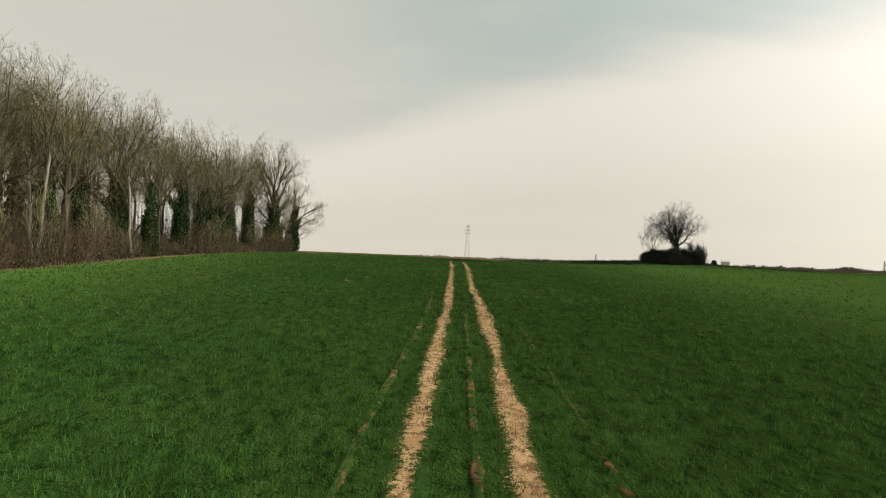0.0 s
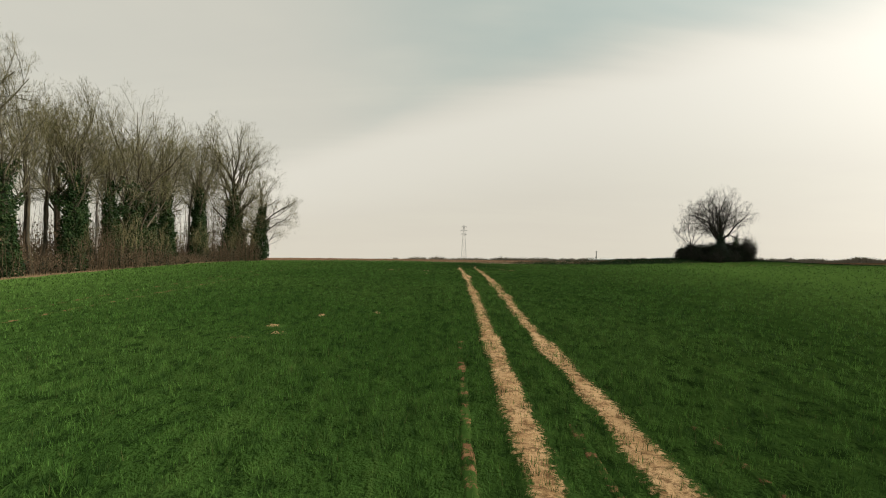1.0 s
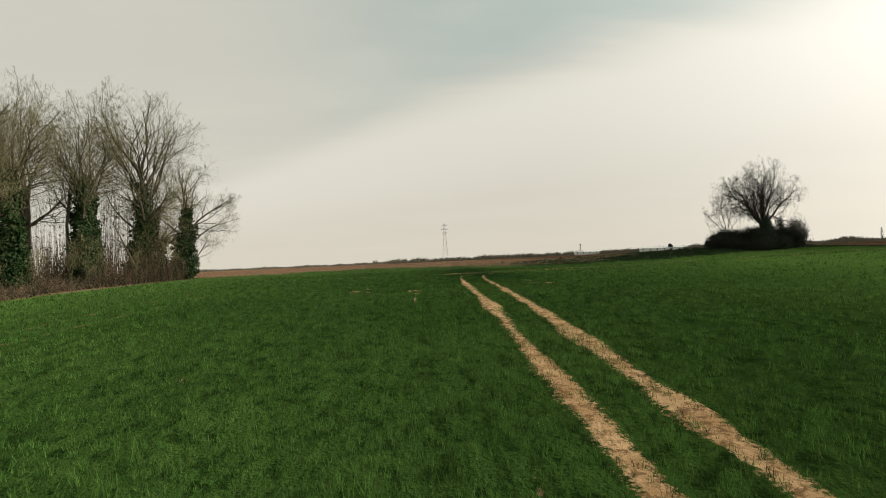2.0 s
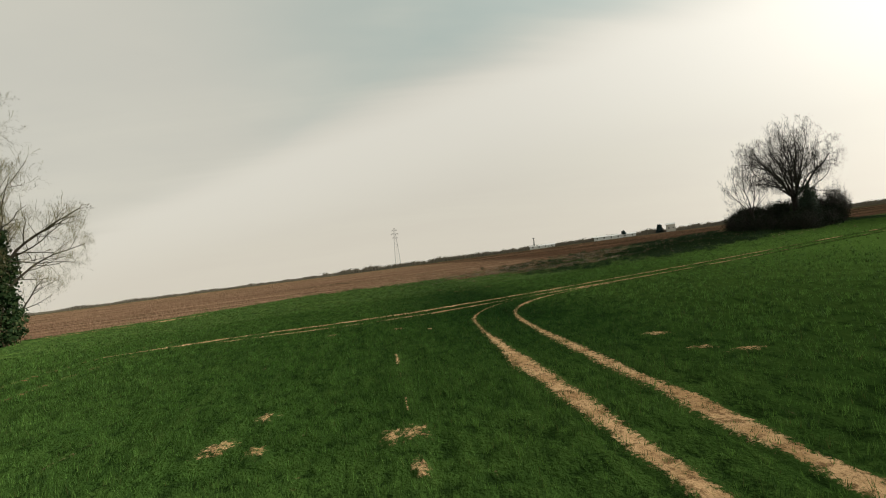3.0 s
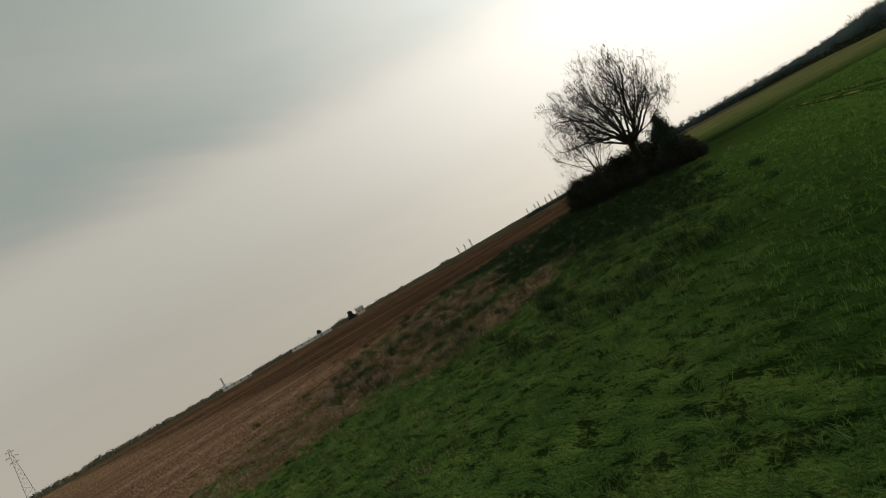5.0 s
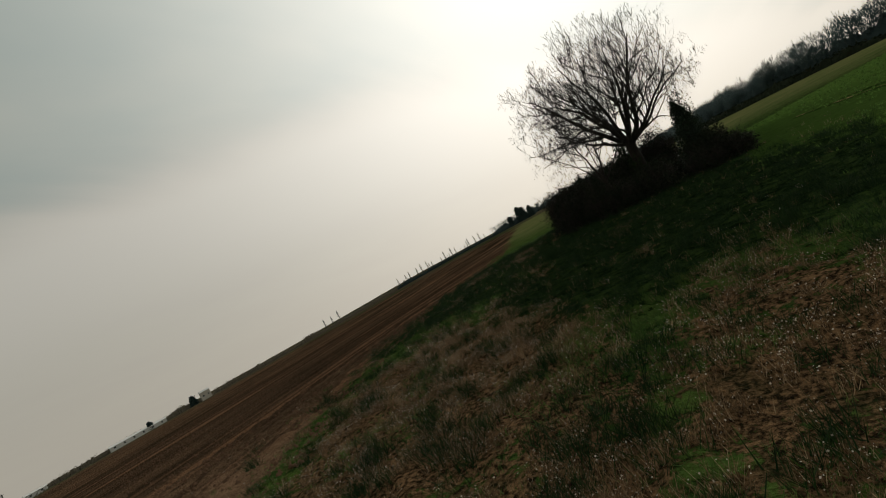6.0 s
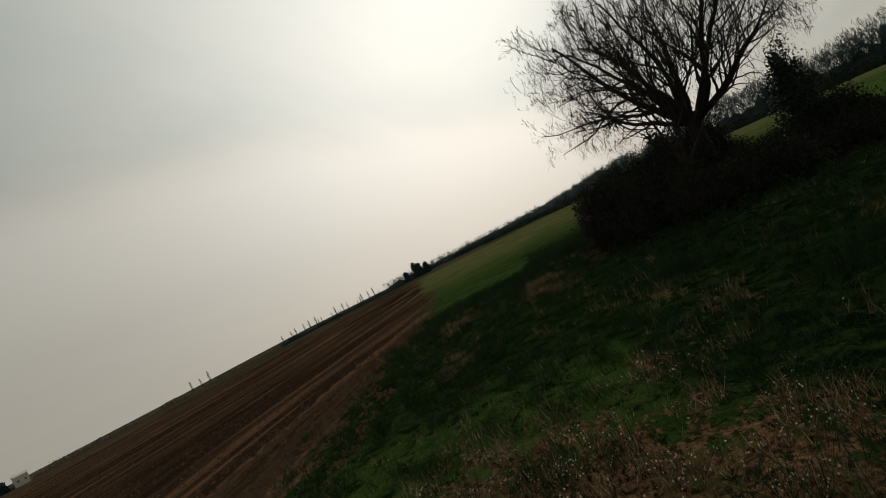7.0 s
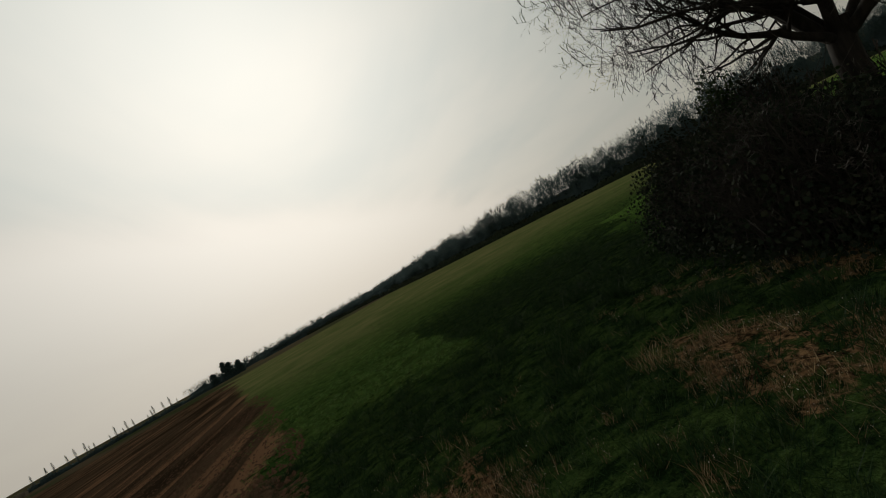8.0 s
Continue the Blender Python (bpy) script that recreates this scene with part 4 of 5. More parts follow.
BELT_PLAN = [
    (0, -29.2, 27.2, 130, 0.81), (4, -28.2, 35.4, 70, 0.79), (2, -28.8, 39.7, 200, 0.81), (3, -28.9, 48.3, 10, 0.83), (2, -31.0, 52.4, 120, 0.78),
    (3, -30.2, 63.2, 260, 0.78), (3, -30.0, 76.0, 190, 0.78), (0, -33.3, 47.4, 250, 0.77), (1, -35.1, 52.6, 60, 0.84), (3, -35.3, 58.4, 310, 0.88),
    (2, -34.6, 63.7, 33, 0.82), (0, -34.0, 69.9, 180, 0.77), (1, -33.5, 75.2, 220, 0.78), (3, -33.7, 80.5, 15, 0.82), (0, -33.9, 85.8, 100, 0.83),
    (1, -32.7, 91.0, 280, 0.83), (0, -33.2, 39.2, 15, 0.82), (3, -35.3, 44.5, 45, 0.86), (2, -38.7, 55.0, 275, 0.82), (0, -38.3, 62.7, 330, 0.78),
    (3, -37.9, 71.4, 120, 0.86), (1, -37.1, 80.0, 20, 0.82), (0, -36.7, 88.6, 60, 0.78), (4, -34.0, 32.0, 100, 0.79), (3, -30.8, 31.5, 300, 0.86),
    (1, -30.6, 69.8, 75, 0.78), (3, -30.8, 85.6, 235, 0.89), (1, -31.9, 50.0, 300, 0.83), (3, -32.6, 66.9, 140, 0.86), (3, -31.6, 73.7, 55, 0.74),
    (1, -31.4, 81.5, 170, 0.76), (2, -31.2, 89.6, 150, 0.95), (6, -30.4, 56.8, 140, 0.82), (6, -31.0, 43.2, 260, 0.77), (5, -28.0, 95.4, 130, 0.88), (2, -29.6, 86.0, 20, 0.88),
    (2, -29.4, 78.6, 150, 0.85), (1, -28.5, 44.7, 150, 0.78), (1, -27.9, 54.7, 200, 0.77), (2, -29.2, 46.6, 10, 0.76), (2, -30.5, 40.6, 100, 0.80),
    (2, -27.8, 63.0, 70, 0.74), (2, -28.2, 68.0, 260, 0.72), (2, -27.9, 57.4, 310, 0.7), (2, -29.0, 74.8, 35, 0.78),
]
for k, x, y, turn, size in BELT_PLAN:
    again(kinds[k], x, y, turn, size)


sapling = bare_tree("sapling", 27, 7.5, (1.7, 1.7, 6.4), 1.6, "thin leafless sapling under a woodland belt", "saplings of the woodland belt", M_TWIG, None, 0.06, tip=0.014, boughs=4, tilt=(0.05, 0.5), fans=(7, 5, 3, 2))
put(sapling, -26.6, 69.0, 0, 0.8)
srng = random.Random(77)
for k in range(46):
    y = 16 + 81 * (k + srng.random()) / 46
    again(sapling, -26.6 - srng.random() ** 1.5 * 8, y, srng.uniform(0, 360), srng.uniform(0.4, 1.0))

# brush at the foot of the belt
def brush_mesh(seed, n, spot, tall, mat_size):
    r = np.random.default_rng(seed)
    x, y = spot(r, n)
    h = tall * r.uniform(0.3, 1.1, n) * np.clip(1.0 + 0.8 * np.sin(y / 3.1) * np.sin(y / 1.7 + x / 2.3) + 0.4 * np.sin(y / 7.0), 0.35, 2.4)
    z = height(x, y)
    foot = np.stack([x, y, z - 0.05], 1)
    head = foot + np.stack([r.normal(0, 0.3, n), r.normal(0, 0.3, n), h], 1)
    st = tubes(foot, head, np.full(n, 0.018), np.full(n, 0.006), 3)
    k = r.integers(0, n, n * 3)
    s0 = foot[k] + (head[k] - foot[k]) * r.uniform(0.2, 1, (len(k), 1))
    s1 = s0 + r.normal(0, 0.35, s0.shape) + [0, 0, 0.15]
    st = join(st, tubes(s0, s1, np.full(len(k), 0.009), np.full(len(k), 0.004), 3))
    k = r.integers(0, n, n * 3)
    c = foot[k] + (head[k] - foot[k]) * r.uniform(0.05, 0.9, (len(k), 1)) + r.normal(0, 0.2, (len(k), 3))
    return join(st, leaves(r, c, mat_size, 0.05))


def belt_spot(r, n):
    y = r.uniform(14, 98, n)
    edge = -25.9 - 0.7 * np.sin(y / 4.0)
    return edge - np.abs(r.normal(0, 1, n)) * 3.5 - 0.2, y


tagged(new("undergrowth", mesh_from("undergrowth", *brush_mesh(61, 4600, belt_spot, 2.2, 0.13), M_BROWN)), "brown leafless brush under a woodland belt", "undergrowth", kind="stuff")


def back_spot(r, n):
    y = r.uniform(14, 97, n)
    return -30.0 - r.uniform(0, 9, n), y


tagged(new("thicket", mesh_from("thicket", *brush_mesh(63, 5200, back_spot, 6.2, 0.18), M_BROWN)), "tall brown leafless thicket among woodland trees", "undergrowth", kind="stuff")
tagged(new("bramble_edge", mesh_from("bramble_edge", *brush_mesh(62, 1200, belt_spot, 1.5, 0.16), M_BRAMBLE)), "dark brambles under a woodland belt", "brambles", kind="stuff")

# ---- grass and crop ----
def off_tracks(p):
    keep = np.ones(len(p), bool)
    for run, half in TRACK_RUNS:
        lo, hi = run.min(0) - half, run.max(0) + half
        near = np.where((p[:, 0] > lo[0]) & (p[:, 0] < hi[0]) & (p[:, 1] > lo[1]) & (p[:, 1] < hi[1]))[0]
        if not len(near):
            continue
        q = run[::3] if len(run) > 3 else run
        best = np.full(len(near), 1e9)
        for s in q:
            best = np.minimum(best, (p[near, 0] - s[0]) ** 2 + (p[near, 1] - s[1]) ** 2)
        keep[near[best < half ** 2]] = False
    return keep


def blades(seed, p, tall, wide, per, splay=0.38):
    """Clumps of single pointed blades on the ground: verts, triangles."""
    r = np.random.default_rng(seed)
    n = len(p) * per
    q = np.repeat(p, per, 0) + r.normal(0, 0.045, (n, 2)) * (tall / 0.18)
    h = tall * r.uniform(0.55, 1.25, n) * (0.3 + 1.55 * (0.6 * value_noise(q[:, 0], q[:, 1] * 0.6, 0.42, seed) + 0.4 * value_noise(q[:, 0], q[:, 1], 1.7, seed + 1)) ** 1.2)
    z = surface(q[:, 0], q[:, 1]) - 0.01
    a = r.uniform(0, np.pi, n)
    side = np.stack([np.cos(a), np.sin(a)], 1) * (wide * r.uniform(0.6, 1.3, n))[:, None]
    lean = r.normal(0, splay, (n, 2)) * h[:, None]
    v = np.empty((n, 3, 3))
    v[:, 0, :2], v[:, 0, 2] = q - side, z
    v[:, 1, :2], v[:, 1, 2] = q + side, z
    v[:, 2, :2], v[:, 2, 2] = q + lean, z + h
    return v.reshape(-1, 3), np.arange(n * 3).reshape(-1, 3)


def scatter(seed, density, x0, x1, y0, y1, rows=True):
    r = np.random.default_rng(seed)
    n = int(density * (x1 - x0) * (y1 - y0))
    p = np.stack([r.uniform(x0, x1, n), r.uniform(y0, y1, n)], 1)
    if rows:
        p[:, 0] = np.round(p[:, 0] / 0.16) * 0.16 + r.normal(0, 0.022, n)
    return p


def in_crop(p):
    return (p[:, 1] < crop_edge(p[:, 0]) + np.random.default_rng(11).normal(0, 2.0, len(p))) & (p[:, 0] > -25.4)


p = scatter(71, 58, -14, 18, -4, 104)
d = spine_gap(p)
p = p[(d < np.random.default_rng(1).uniform(7.5, 10.5, len(p))) & in_crop(p)]
p = p[off_tracks(p)]
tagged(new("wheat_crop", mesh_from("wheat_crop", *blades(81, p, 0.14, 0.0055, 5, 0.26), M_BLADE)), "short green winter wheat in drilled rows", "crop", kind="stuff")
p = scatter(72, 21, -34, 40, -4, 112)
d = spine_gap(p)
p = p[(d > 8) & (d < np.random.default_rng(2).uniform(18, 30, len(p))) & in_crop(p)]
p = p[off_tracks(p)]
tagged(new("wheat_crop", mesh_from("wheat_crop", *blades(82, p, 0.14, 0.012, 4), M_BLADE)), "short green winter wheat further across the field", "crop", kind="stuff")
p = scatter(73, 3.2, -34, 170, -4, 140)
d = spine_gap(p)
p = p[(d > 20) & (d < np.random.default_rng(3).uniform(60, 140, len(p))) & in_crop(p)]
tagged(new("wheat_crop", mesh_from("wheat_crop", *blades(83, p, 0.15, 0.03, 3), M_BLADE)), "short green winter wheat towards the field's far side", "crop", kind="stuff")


def in_margin(p):
    return (p[:, 1] > crop_edge(p[:, 0]) + np.random.default_rng(12).normal(0, 2.0, len(p))) & (p[:, 1] < plough_edge(p[:, 0]) + np.random.default_rng(4).normal(0, 2.0, len(p)))


p = scatter(74, 24, -30, 85, 84, 142, False)
d = spine_gap(p)
bushy = np.array([noise.noise((a * 0.35, b * 0.35, 2.0)) for a, b in p])
r = np.random.default_rng(5)
keep = in_margin(p) & (d < r.uniform(10, 26, len(p))) & (bushy + r.normal(0, 0.15, len(p)) > 0.5 * dry_mask(p[:, 0], p[:, 1]) - 0.25)
p = p[keep]
p = p[off_tracks(p)]
# Dark tussock blades also carry the painted shade by the island.
wild_shade = wild_shade_mask(p[:, 0], p[:, 1]) > 0.5
tagged(new("rough_grass", mesh_from("rough_grass", *blades(84, p[~wild_shade], 0.15, 0.006, 8, 0.6), M_TUFT)), "fresh green rough grass on a field margin", "grass", kind="stuff")
tagged(new("rough_grass", mesh_from("rough_grass", *blades(87, p[wild_shade], 0.16, 0.006, 8, 0.6), M_TUSSOCK)), "tussocky rough grass tinted dark with the shade beside a bushy island", "grass", kind="stuff")
p = scatter(75, 95, 0, 50, 104, 134, False)
p = p[value_noise(p[:, 0], p[:, 1], 0.5, 35) > 0.47]
d = spine_gap(p)
r = np.random.default_rng(6)
p = p[(dry_mask(p[:, 0], p[:, 1]) + r.normal(0, 0.25, len(p)) > 0.5) & (d < r.uniform(9, 22, len(p)))]
tagged(new("dead_weeds", mesh_from("dead_weeds", *blades(85, p, 0.22, 0.0042, 8, 0.4), M_DRYWEED)), "dead brown weeds and stalks on rough ground", "weeds", kind="stuff")

r = np.random.default_rng(7)
k = np.repeat(r.integers(0, len(p), 9000), 5)
c = np.column_stack([p[k] + r.normal(0, 0.1, (len(k), 2)), r.uniform(0.04, 0.2, len(k))])
c[:, 2] += surface(c[:, 0], c[:, 1])
tagged(new("seed_heads", mesh_from("seed_heads", *leaves(r, c, np.where(c[:, 0] > 33, 0.013, 0.022) * r.uniform(0.3, 1.3, len(c)) ** 1.5, 0.0, 0.2), M_SEED)), "tiny bleached seed heads among dead weeds", "weeds", kind="stuff")
p = scatter(76, 0.85, 12, 58, 100, 132, False)
p = p[in_margin(p) & (spine_gap(p) < 22)]
r = np.random.default_rng(8)
q = np.repeat(p, 44, 0)
q = q + r.normal(0, 0.17, q.shape) * np.repeat(r.uniform(0.5, 1.6, len(p)), 44)[:, None]
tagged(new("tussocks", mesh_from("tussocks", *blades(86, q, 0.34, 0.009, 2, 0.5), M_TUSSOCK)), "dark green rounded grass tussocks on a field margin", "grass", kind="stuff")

# clods turned up on the ploughed land
r = np.random.default_rng(9)
c = np.column_stack([r.uniform(-45, 110, 34000), r.uniform(0, 1, 34000) ** 1.6 * 60 - 1])
c[:, 1] += plough_edge(c[:, 0]) + 2.0 * value_noise(c[:, 0], c[:, 1], 3.0, 12)
s = r.uniform(0.04, 0.11, len(c))
a = r.uniform(0, 6.28, len(c))
z = height(c[:, 0], c[:, 1]) - 0.03
corner = [np.column_stack([c[:, 0] + np.cos(a + t) * s * 1.3, c[:, 1] + np.sin(a + t) * s * 1.3, z]) for t in (0, 2.1, 4.2)]
peak = np.column_stack([c + r.normal(0, 0.25, c.shape) * s[:, None], z + s * r.uniform(0.8, 1.5, len(s))])
k = np.arange(len(c))[:, None] * 4
f = np.concatenate([k + [0, 1, 3], k + [1, 2, 3], k + [2, 0, 3]])
tagged(new("clods", mesh_from("clods", np.stack(corner + [peak], 1).reshape(-1, 3), f, M_GROUND_SOIL)), "brown clods of earth strewn over ploughed land", "soil", kind="stuff")

# ---- far things ----
def hedge(name, points, tall, label, seed, mat, thick=3.0, per=5.0, size=1.3, rough=0.5, upright=0.6, start=1.0):
    """A lumpy core with sprays of twigs and leaves standing out of it."""
    r = np.random.default_rng(seed)
    p = along(points, 1.0 / per)
    m = len(p)
    k = r.uniform(0.2 if upright > 1 else 0.35, 1, m)
    swell = np.array([noise.noise((s * 0.06 / per, seed, 0)) + 0.5 * noise.noise((s * 0.25 / per, seed, 3)) for s in range(m)])
    taper = np.interp(np.arange(m) / m, [0, 0.55, 0.8, 0.88], [start, 0.4 + 0.6 * start, 1.0, 1.0 + 0.8 * (1 - start)])
    h = tall * np.clip(1 + rough * 1.6 * swell, 0.25, 2.2) * taper
    c = np.stack([p[:, 0] + r.normal(0, thick / 3, m), p[:, 1] + r.normal(0, thick / 3, m), 0 * k], 1)
    c[:, 2] = height(c[:, 0], c[:, 1]) + k * h - 0.2
    if upright > 1:
        n, trees = 190, m // 36
        pick = r.integers(0, m, trees)
        o = np.repeat(c[pick], n, 0)
        hh = np.repeat(tall * r.uniform(0.6, 1.15, trees) * taper[pick], n)
        o[:, 2] = height(o[:, 0], o[:, 1]) + hh * 0.56
        d = r.normal(0, 1, o.shape)
        d /= np.linalg.norm(d, axis=1, keepdims=True)
        d *= np.column_stack([hh * 0.24, hh * 0.24, hh * 0.42]) * r.uniform(0.2, 1.0, (len(o), 1)) ** 0.35
        w = np.full(len(o), size * 0.014)
        spray = tubes(o + d * 0.93, o + d + r.normal(0, 0.42, o.shape) + [0, 0, 0.45], w * 1.5, w, 2)
    else:
        spray = leaves(r, c, size * (1.7 - 1.0 * k), 0.0, -upright)
    gap = max(1, int(per * tall * 0.12))
    q, hh = p[::gap], h[::gap] * ((0.45 if upright > 1 else 0.72) + 0.18 * r.uniform(-1, 1, len(p[::gap])))
    d = np.gradient(q, axis=0)
    d /= np.linalg.norm(d, axis=1, keepdims=True)
    s = np.stack([d[:, 1], -d[:, 0]], 1) * thick / 2
    g = height(q[:, 0], q[:, 1])
    ring = [np.column_stack([q + s * a + r.normal(0, 0.06 * thick, q.shape), g - 0.4 + (hh + 0.4) * b]) for a, b in ((1.0, 0), (0.9, 0.55), (0.45, 0.9), (0.0, 1.0), (-0.45, 0.9), (-0.9, 0.55), (-1.0, 0))]
    v = np.stack(ring, 1).reshape(-1, 3)
    i = np.arange(len(v)).reshape(-1, 7)
    core = v, np.stack([i[:-1, :-1], i[1:, :-1], i[1:, 1:], i[:-1, 1:]], -1).reshape(-1, 4)
    return tagged(new(name, mesh_from(name, *join(core, spray), mat)), label, "hedge", kind="stuff")


hedge("far_hedge", [(-420, 330), (-250, 430), (-100, 495), (-12, 520)], 2.0, "low dark hedge along the far fields", 201, M_HAZE_HEDGE, 3, 5, 0.7)
hedge("far_hedge", [(-45, 515), (0, 520), (50, 520), (110, 505)], 4.2, "bushy scrub below a pylon on the skyline", 202, M_HAZE_HEDGE, 5, 10, 0.7)
hedge("far_hedge", [(100, 505), (170, 482), (250, 440), (330, 385), (372, 340)], 3.6, "scrubby hedge on the skyline", 203, M_HAZE_HEDGE, 4, 8, 0.7)
hedge("far_hedge", [(372, 415), (400, 365), (425, 320), (445, 280), (460, 235)], 3.2, "hedge under a row of poplars", 204, M_HAZE_WOOD, 4, 10, 0.8)
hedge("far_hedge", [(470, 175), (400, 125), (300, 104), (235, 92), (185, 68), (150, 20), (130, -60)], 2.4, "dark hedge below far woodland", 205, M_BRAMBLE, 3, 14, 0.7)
hedge("far_wood", [(530, 225), (495, 155), (410, 112), (300, 96), (240, 86), (193, 66), (160, 20), (140, -60)], 11.0, "bare woodland rising along the skyline", 206, M_HAZE_WOOD, 9, 110, 2.6, 0.3, 3.0, 0.55)
hedge("far_wood", [(640, 330), (620, 250), (600, 180), (570, 120)], 11, "distant woodland on the skyline", 207, M_HAZE_WOOD, 16, 40, 3.0, 0.35, 2.0)


def poplar(seed, tall, wide, mat):
    r = np.random.default_rng(seed)
    ob = tagged(new("poplar"), "slim upright poplar on the skyline", "tree", "poplars on the skyline")
    hang("trunk", mesh_from("trunk", *tubes([(0, 0, -0.2)], [(0, 0, tall * 0.8)], [0.3], [0.06], 6), M_BARK), ob)
    h = r.uniform(0.1, 1, 340)
    a, f = r.uniform(0, 6.28, 340), r.uniform(0, 1, 340) ** 0.6
    w = wide * np.clip(1.08 - h, 0, 1) ** 0.6 * np.clip(h * 4, 0, 1)
    c = np.stack([np.cos(a) * f * w, np.sin(a) * f * w, h * tall], 1)
    v, q = leaves(r, c, 0.34, 0.0, -2.5)
    hang("crown", mesh_from("crown", v, q, mat), ob)
    return ob


pop = poplar(301, 10.0, 1.4, M_HAZE_WOOD)
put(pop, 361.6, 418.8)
for k, (x, y, s) in enumerate([(366.2, 413.4, 0.9), (370.6, 408.1, 1.1)] + [(405 + 40 * f ** 1.05, 357 - 79 * f, 0.35 + 0.7 * abs(math.sin(5.1 * f * 9 + 1)) ** 1.5) for f in (np.linspace(0, 1, 27) + 0.018 * np.sin(np.arange(27) * 7.3))]):
    again(pop, x, y, 40 * k, s)


def conifer(x, y, tall, wide, seed):
    r = np.random.default_rng(seed)
    ob = tagged(new("conifer"), "dark dense conifer on the skyline", "tree", "conifers on the skyline")
    hang("trunk", mesh_from("trunk", *tubes([(0, 0, -0.2)], [(0, 0, tall * 0.9)], [0.35], [0.05], 6), M_BARK), ob)
    n = 1500
    h = r.uniform(0.03, 1, n) ** 1.2
    a, f = r.uniform(0, 6.28, n), r.uniform(0, 1, n) ** 0.5
    w = wide * np.clip(1.03 - h, 0.02, 1) ** 0.45 * (1 + 0.22 * np.sin(11 * h + 2 * a) + 0.12 * np.sin(23 * h))
    c = np.stack([np.cos(a) * f * w, np.sin(a) * f * w, h * tall], 1)
    hang("crown", mesh_from("crown", *leaves(r, c, 1.1, 0.0, 0.3), M_HAZE_EVERGREEN), ob)
    return put(ob, x, y)


conifer(457, 241, 14, 3.9, 311)
conifer(458.5, 237.5, 12, 4.2, 312)
conifer(460, 231, 10, 3.6, 313)
conifer(454, 250, 9, 3.2, 314)
conifer(235, 442.6, 6.2, 2.4, 315)
conifer(211, 457, 5.0, 2.0, 316)


def pylon(x, y, tall, label, arms):
    """A lattice tower: four tapering legs, bracing and cross arms."""
    ob = tagged(new("pylon"), label, "pylon")
    half = lambda z: tall * (0.062 * (1 - z / tall) + 0.012)
    lv = np.linspace(0, tall, 12)
    corner = [(-1, -1), (1, -1), (1, 1), (-1, 1)]
    for cx, cy in corner:
        a = np.array([(cx * half(z), cy * half(z), z) for z in lv])
        hang("leg", mesh_from("leg", *tubes(a[:-1], a[1:], np.full(11, 0.16), np.full(11, 0.14), 4), M_STEEL), ob)
    p0, p1 = [], []
    for i in range(11):
        for k in range(4):
            (ax, ay), (bx, by) = corner[k], corner[(k + 1) % 4]
            p0 += [(ax * half(lv[i]), ay * half(lv[i]), lv[i]), (bx * half(lv[i]), by * half(lv[i]), lv[i])]
            p1 += [(bx * half(lv[i + 1]), by * half(lv[i + 1]), lv[i + 1]), (ax * half(lv[i + 1]), ay * half(lv[i + 1]), lv[i + 1])]
    hang("bracing", mesh_from("bracing", *tubes(p0, p1, np.full(len(p0), 0.07), np.full(len(p0), 0.07), 3), M_STEEL), ob)
    for z, w in arms:
        a = [(-w, 0, z), (-w, 0, z), (-w, 0, z), (w, 0, z), (w, 0, z)]
        b = [(w, 0, z), (0, 0, z + tall * 0.03), (0, 0, z - tall * 0.02), (0, 0, z + tall * 0.03), (0, 0, z - tall * 0.02)]
        arm = hang("cross_arm", mesh_from("cross_arm", *tubes(a, b, np.full(5, 0.16), np.full(5, 0.14), 4), M_STEEL), ob)
        for side in (-1, 1):
            top = np.array([(side * w * 0.96, 0, z - tall * 0.005 * q) for q in range(6)])
            wide = tall * 0.003 * np.array([1.0, 0.4, 1.0, 0.4, 1.0])
            hang("insulator", mesh_from("insulator", *tubes(top[:-1], top[1:], wide, wide * 0.6, 6), M_DARKGLASS), arm)
    return put(ob, x, y)


pylon(46.1, 963, 70.0, "grey steel lattice power pylon on the skyline", [(66, 4.5), (59, 6.5), (52, 5.0)])
pylon(188.0, 623.5, 13.0, "small grey power pole on the skyline", [(12, 1.4)])


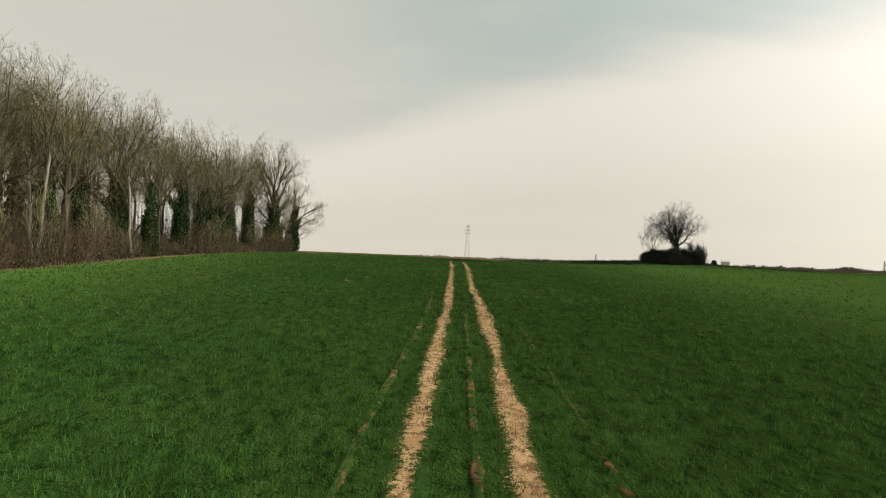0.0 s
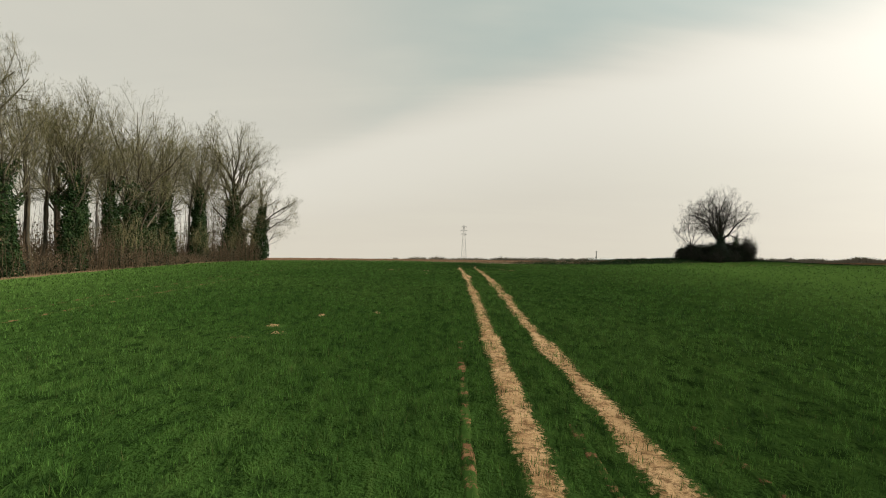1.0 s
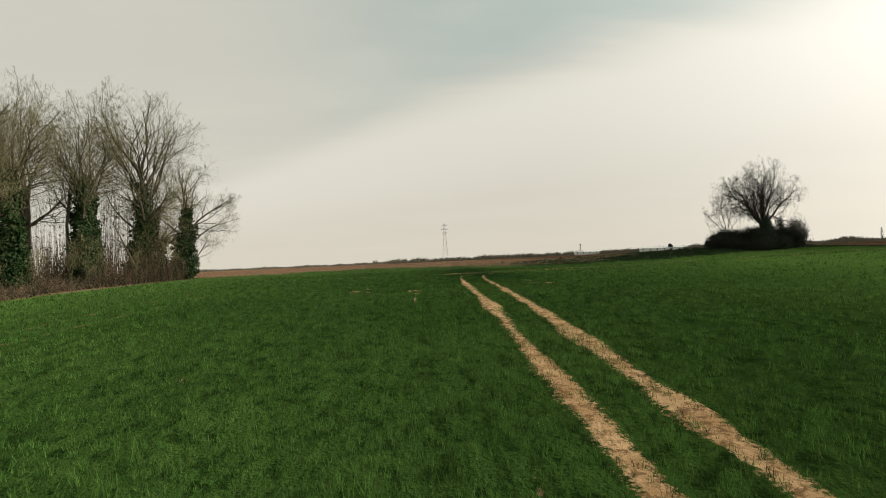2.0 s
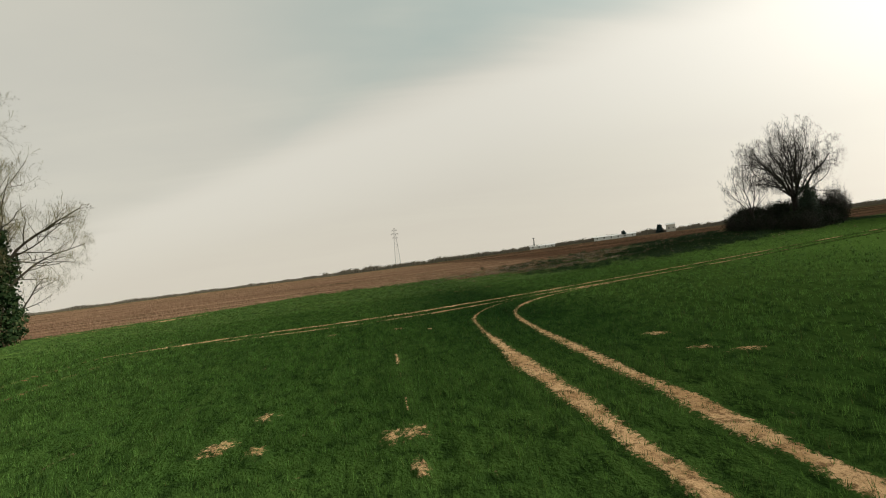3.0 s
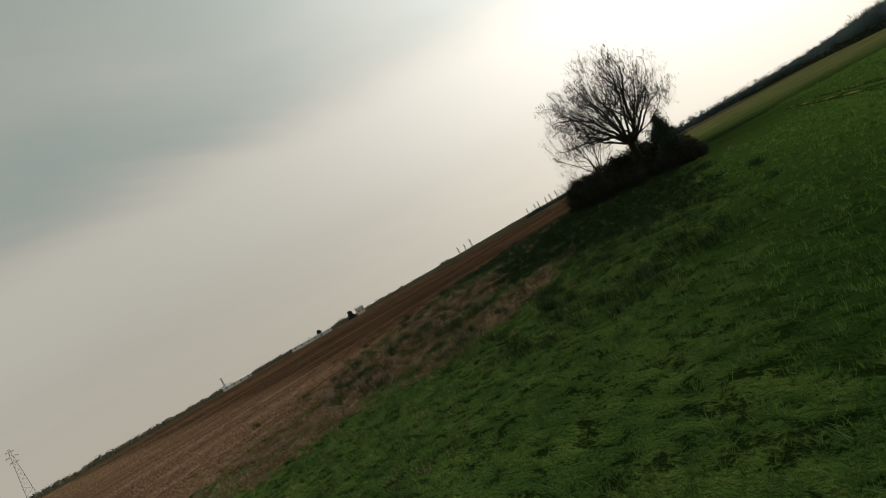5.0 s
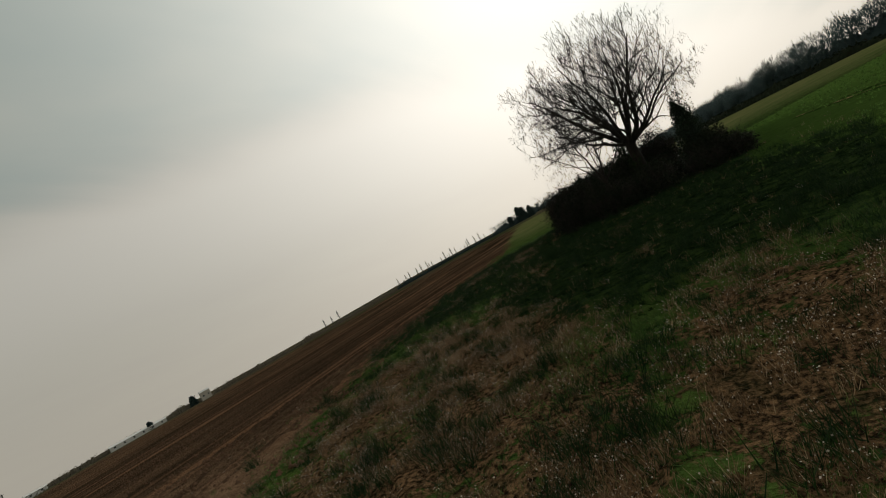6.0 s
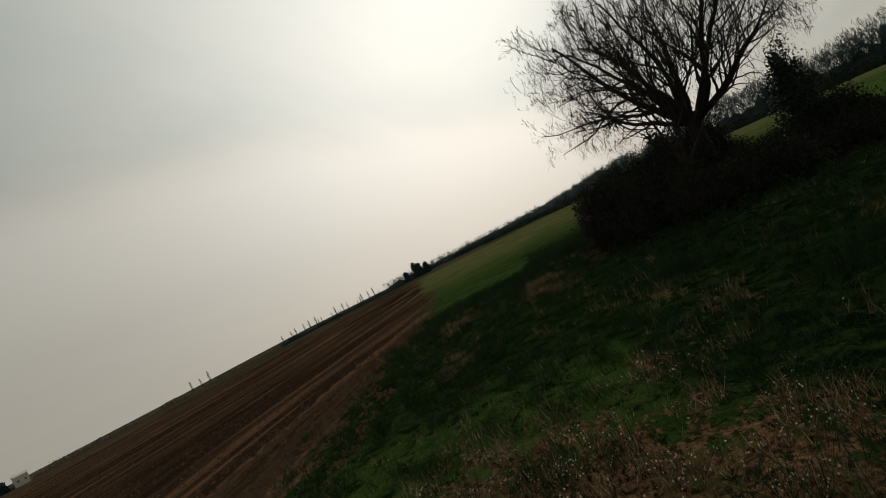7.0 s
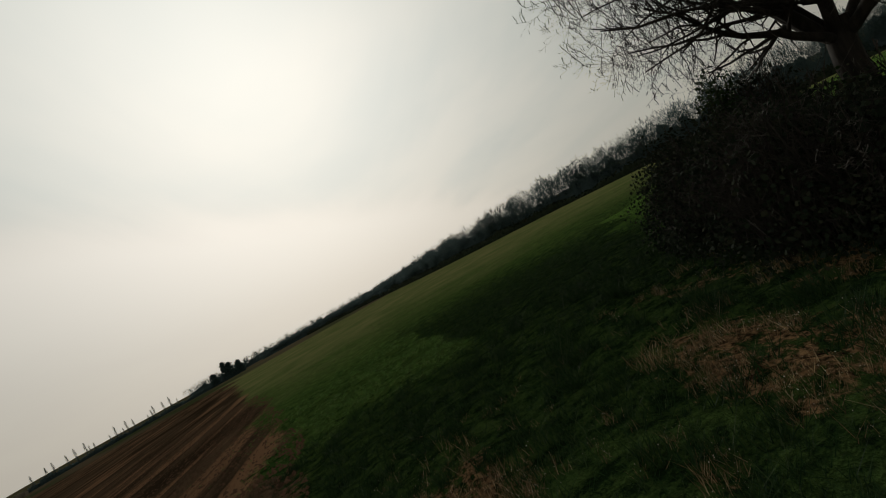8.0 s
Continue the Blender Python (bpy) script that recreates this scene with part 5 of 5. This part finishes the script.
def house(name, x, y, turn, wx, wy, tall, roof, label, wall_mat, roof_mat, windows):
    ob = tagged(new(name), label, "building")
    bm = bmesh.new()
    box(bm, -wx / 2, wx / 2, -wy / 2, wy / 2, -0.6, tall)
    part("wall", bm, wall_mat, ob)
    v = [(-wx / 2 - 0.3, -wy / 2 - 0.3, tall), (wx / 2 + 0.3, -wy / 2 - 0.3, tall), (wx / 2 + 0.3, wy / 2 + 0.3, tall), (-wx / 2 - 0.3, wy / 2 + 0.3, tall), (-wx / 2 - 0.3, 0, tall + roof), (wx / 2 + 0.3, 0, tall + roof)]
    bm = bmesh.new()
    q = [bm.verts.new(c) for c in v]
    for f in ((0, 1, 5, 4), (2, 3, 4, 5), (0, 4, 3), (1, 2, 5), (3, 2, 1, 0)):
        bm.faces.new([q[i] for i in f])
    part("roof", bm, roof_mat, ob)
    for k in range(windows):
        cx = (k + 0.5) / windows * wx - wx / 2
        bm = bmesh.new()
        box(bm, cx - 0.5, cx + 0.5, -wy / 2 - 0.06, -wy / 2 + 0.1, tall * 0.4, tall * 0.4 + 1.2)
        pane = part("window", bm, M_DARKGLASS, ob)
        bm = bmesh.new()
        for x0, x1, z0, z1 in ((-0.6, -0.5, -0.08, 1.28), (0.5, 0.6, -0.08, 1.28), (-0.5, 0.5, 1.2, 1.28), (-0.5, 0.5, -0.08, 0.0), (-0.04, 0.04, 0.0, 1.2)):
            box(bm, cx + x0, cx + x1, -wy / 2 - 0.1, -wy / 2 + 0.08, tall * 0.4 + z0, tall * 0.4 + z1)
        part("window_frame", bm, M_WHITE, pane)
    return put(ob, x, y, turn)


house("farm_building", 242.0, 437.8, -28, 6.5, 6.0, 5.6, 1.2, "small pale farm building on the skyline", M_RENDER, M_WHITE, 2)
house("long_shed", 205.0, 462.0, -25, 34.0, 8.0, 2.6, 1.0, "long low white shed on the skyline", M_WHITE, M_WHITE, 6)
house("long_shed", 150.0, 490.0, -18, 22.0, 8.0, 2.4, 1.0, "long low white shed on the skyline", M_WHITE, M_WHITE, 4)

post = tagged(new("white_post"), "thin white pole standing in a far field", "pole")
hang("shaft", mesh_from("shaft", *tubes([(0, 0, -0.3)], [(0, 0, 10.5)], [0.42], [0.3], 10), M_WHITE), post)
hang("cap", mesh_from("cap", *tubes([(0, 0, 10.5)], [(0, 0, 10.8)], [0.34], [0.1], 10), M_STEEL), post)
put(post, -242.5, 440.5)
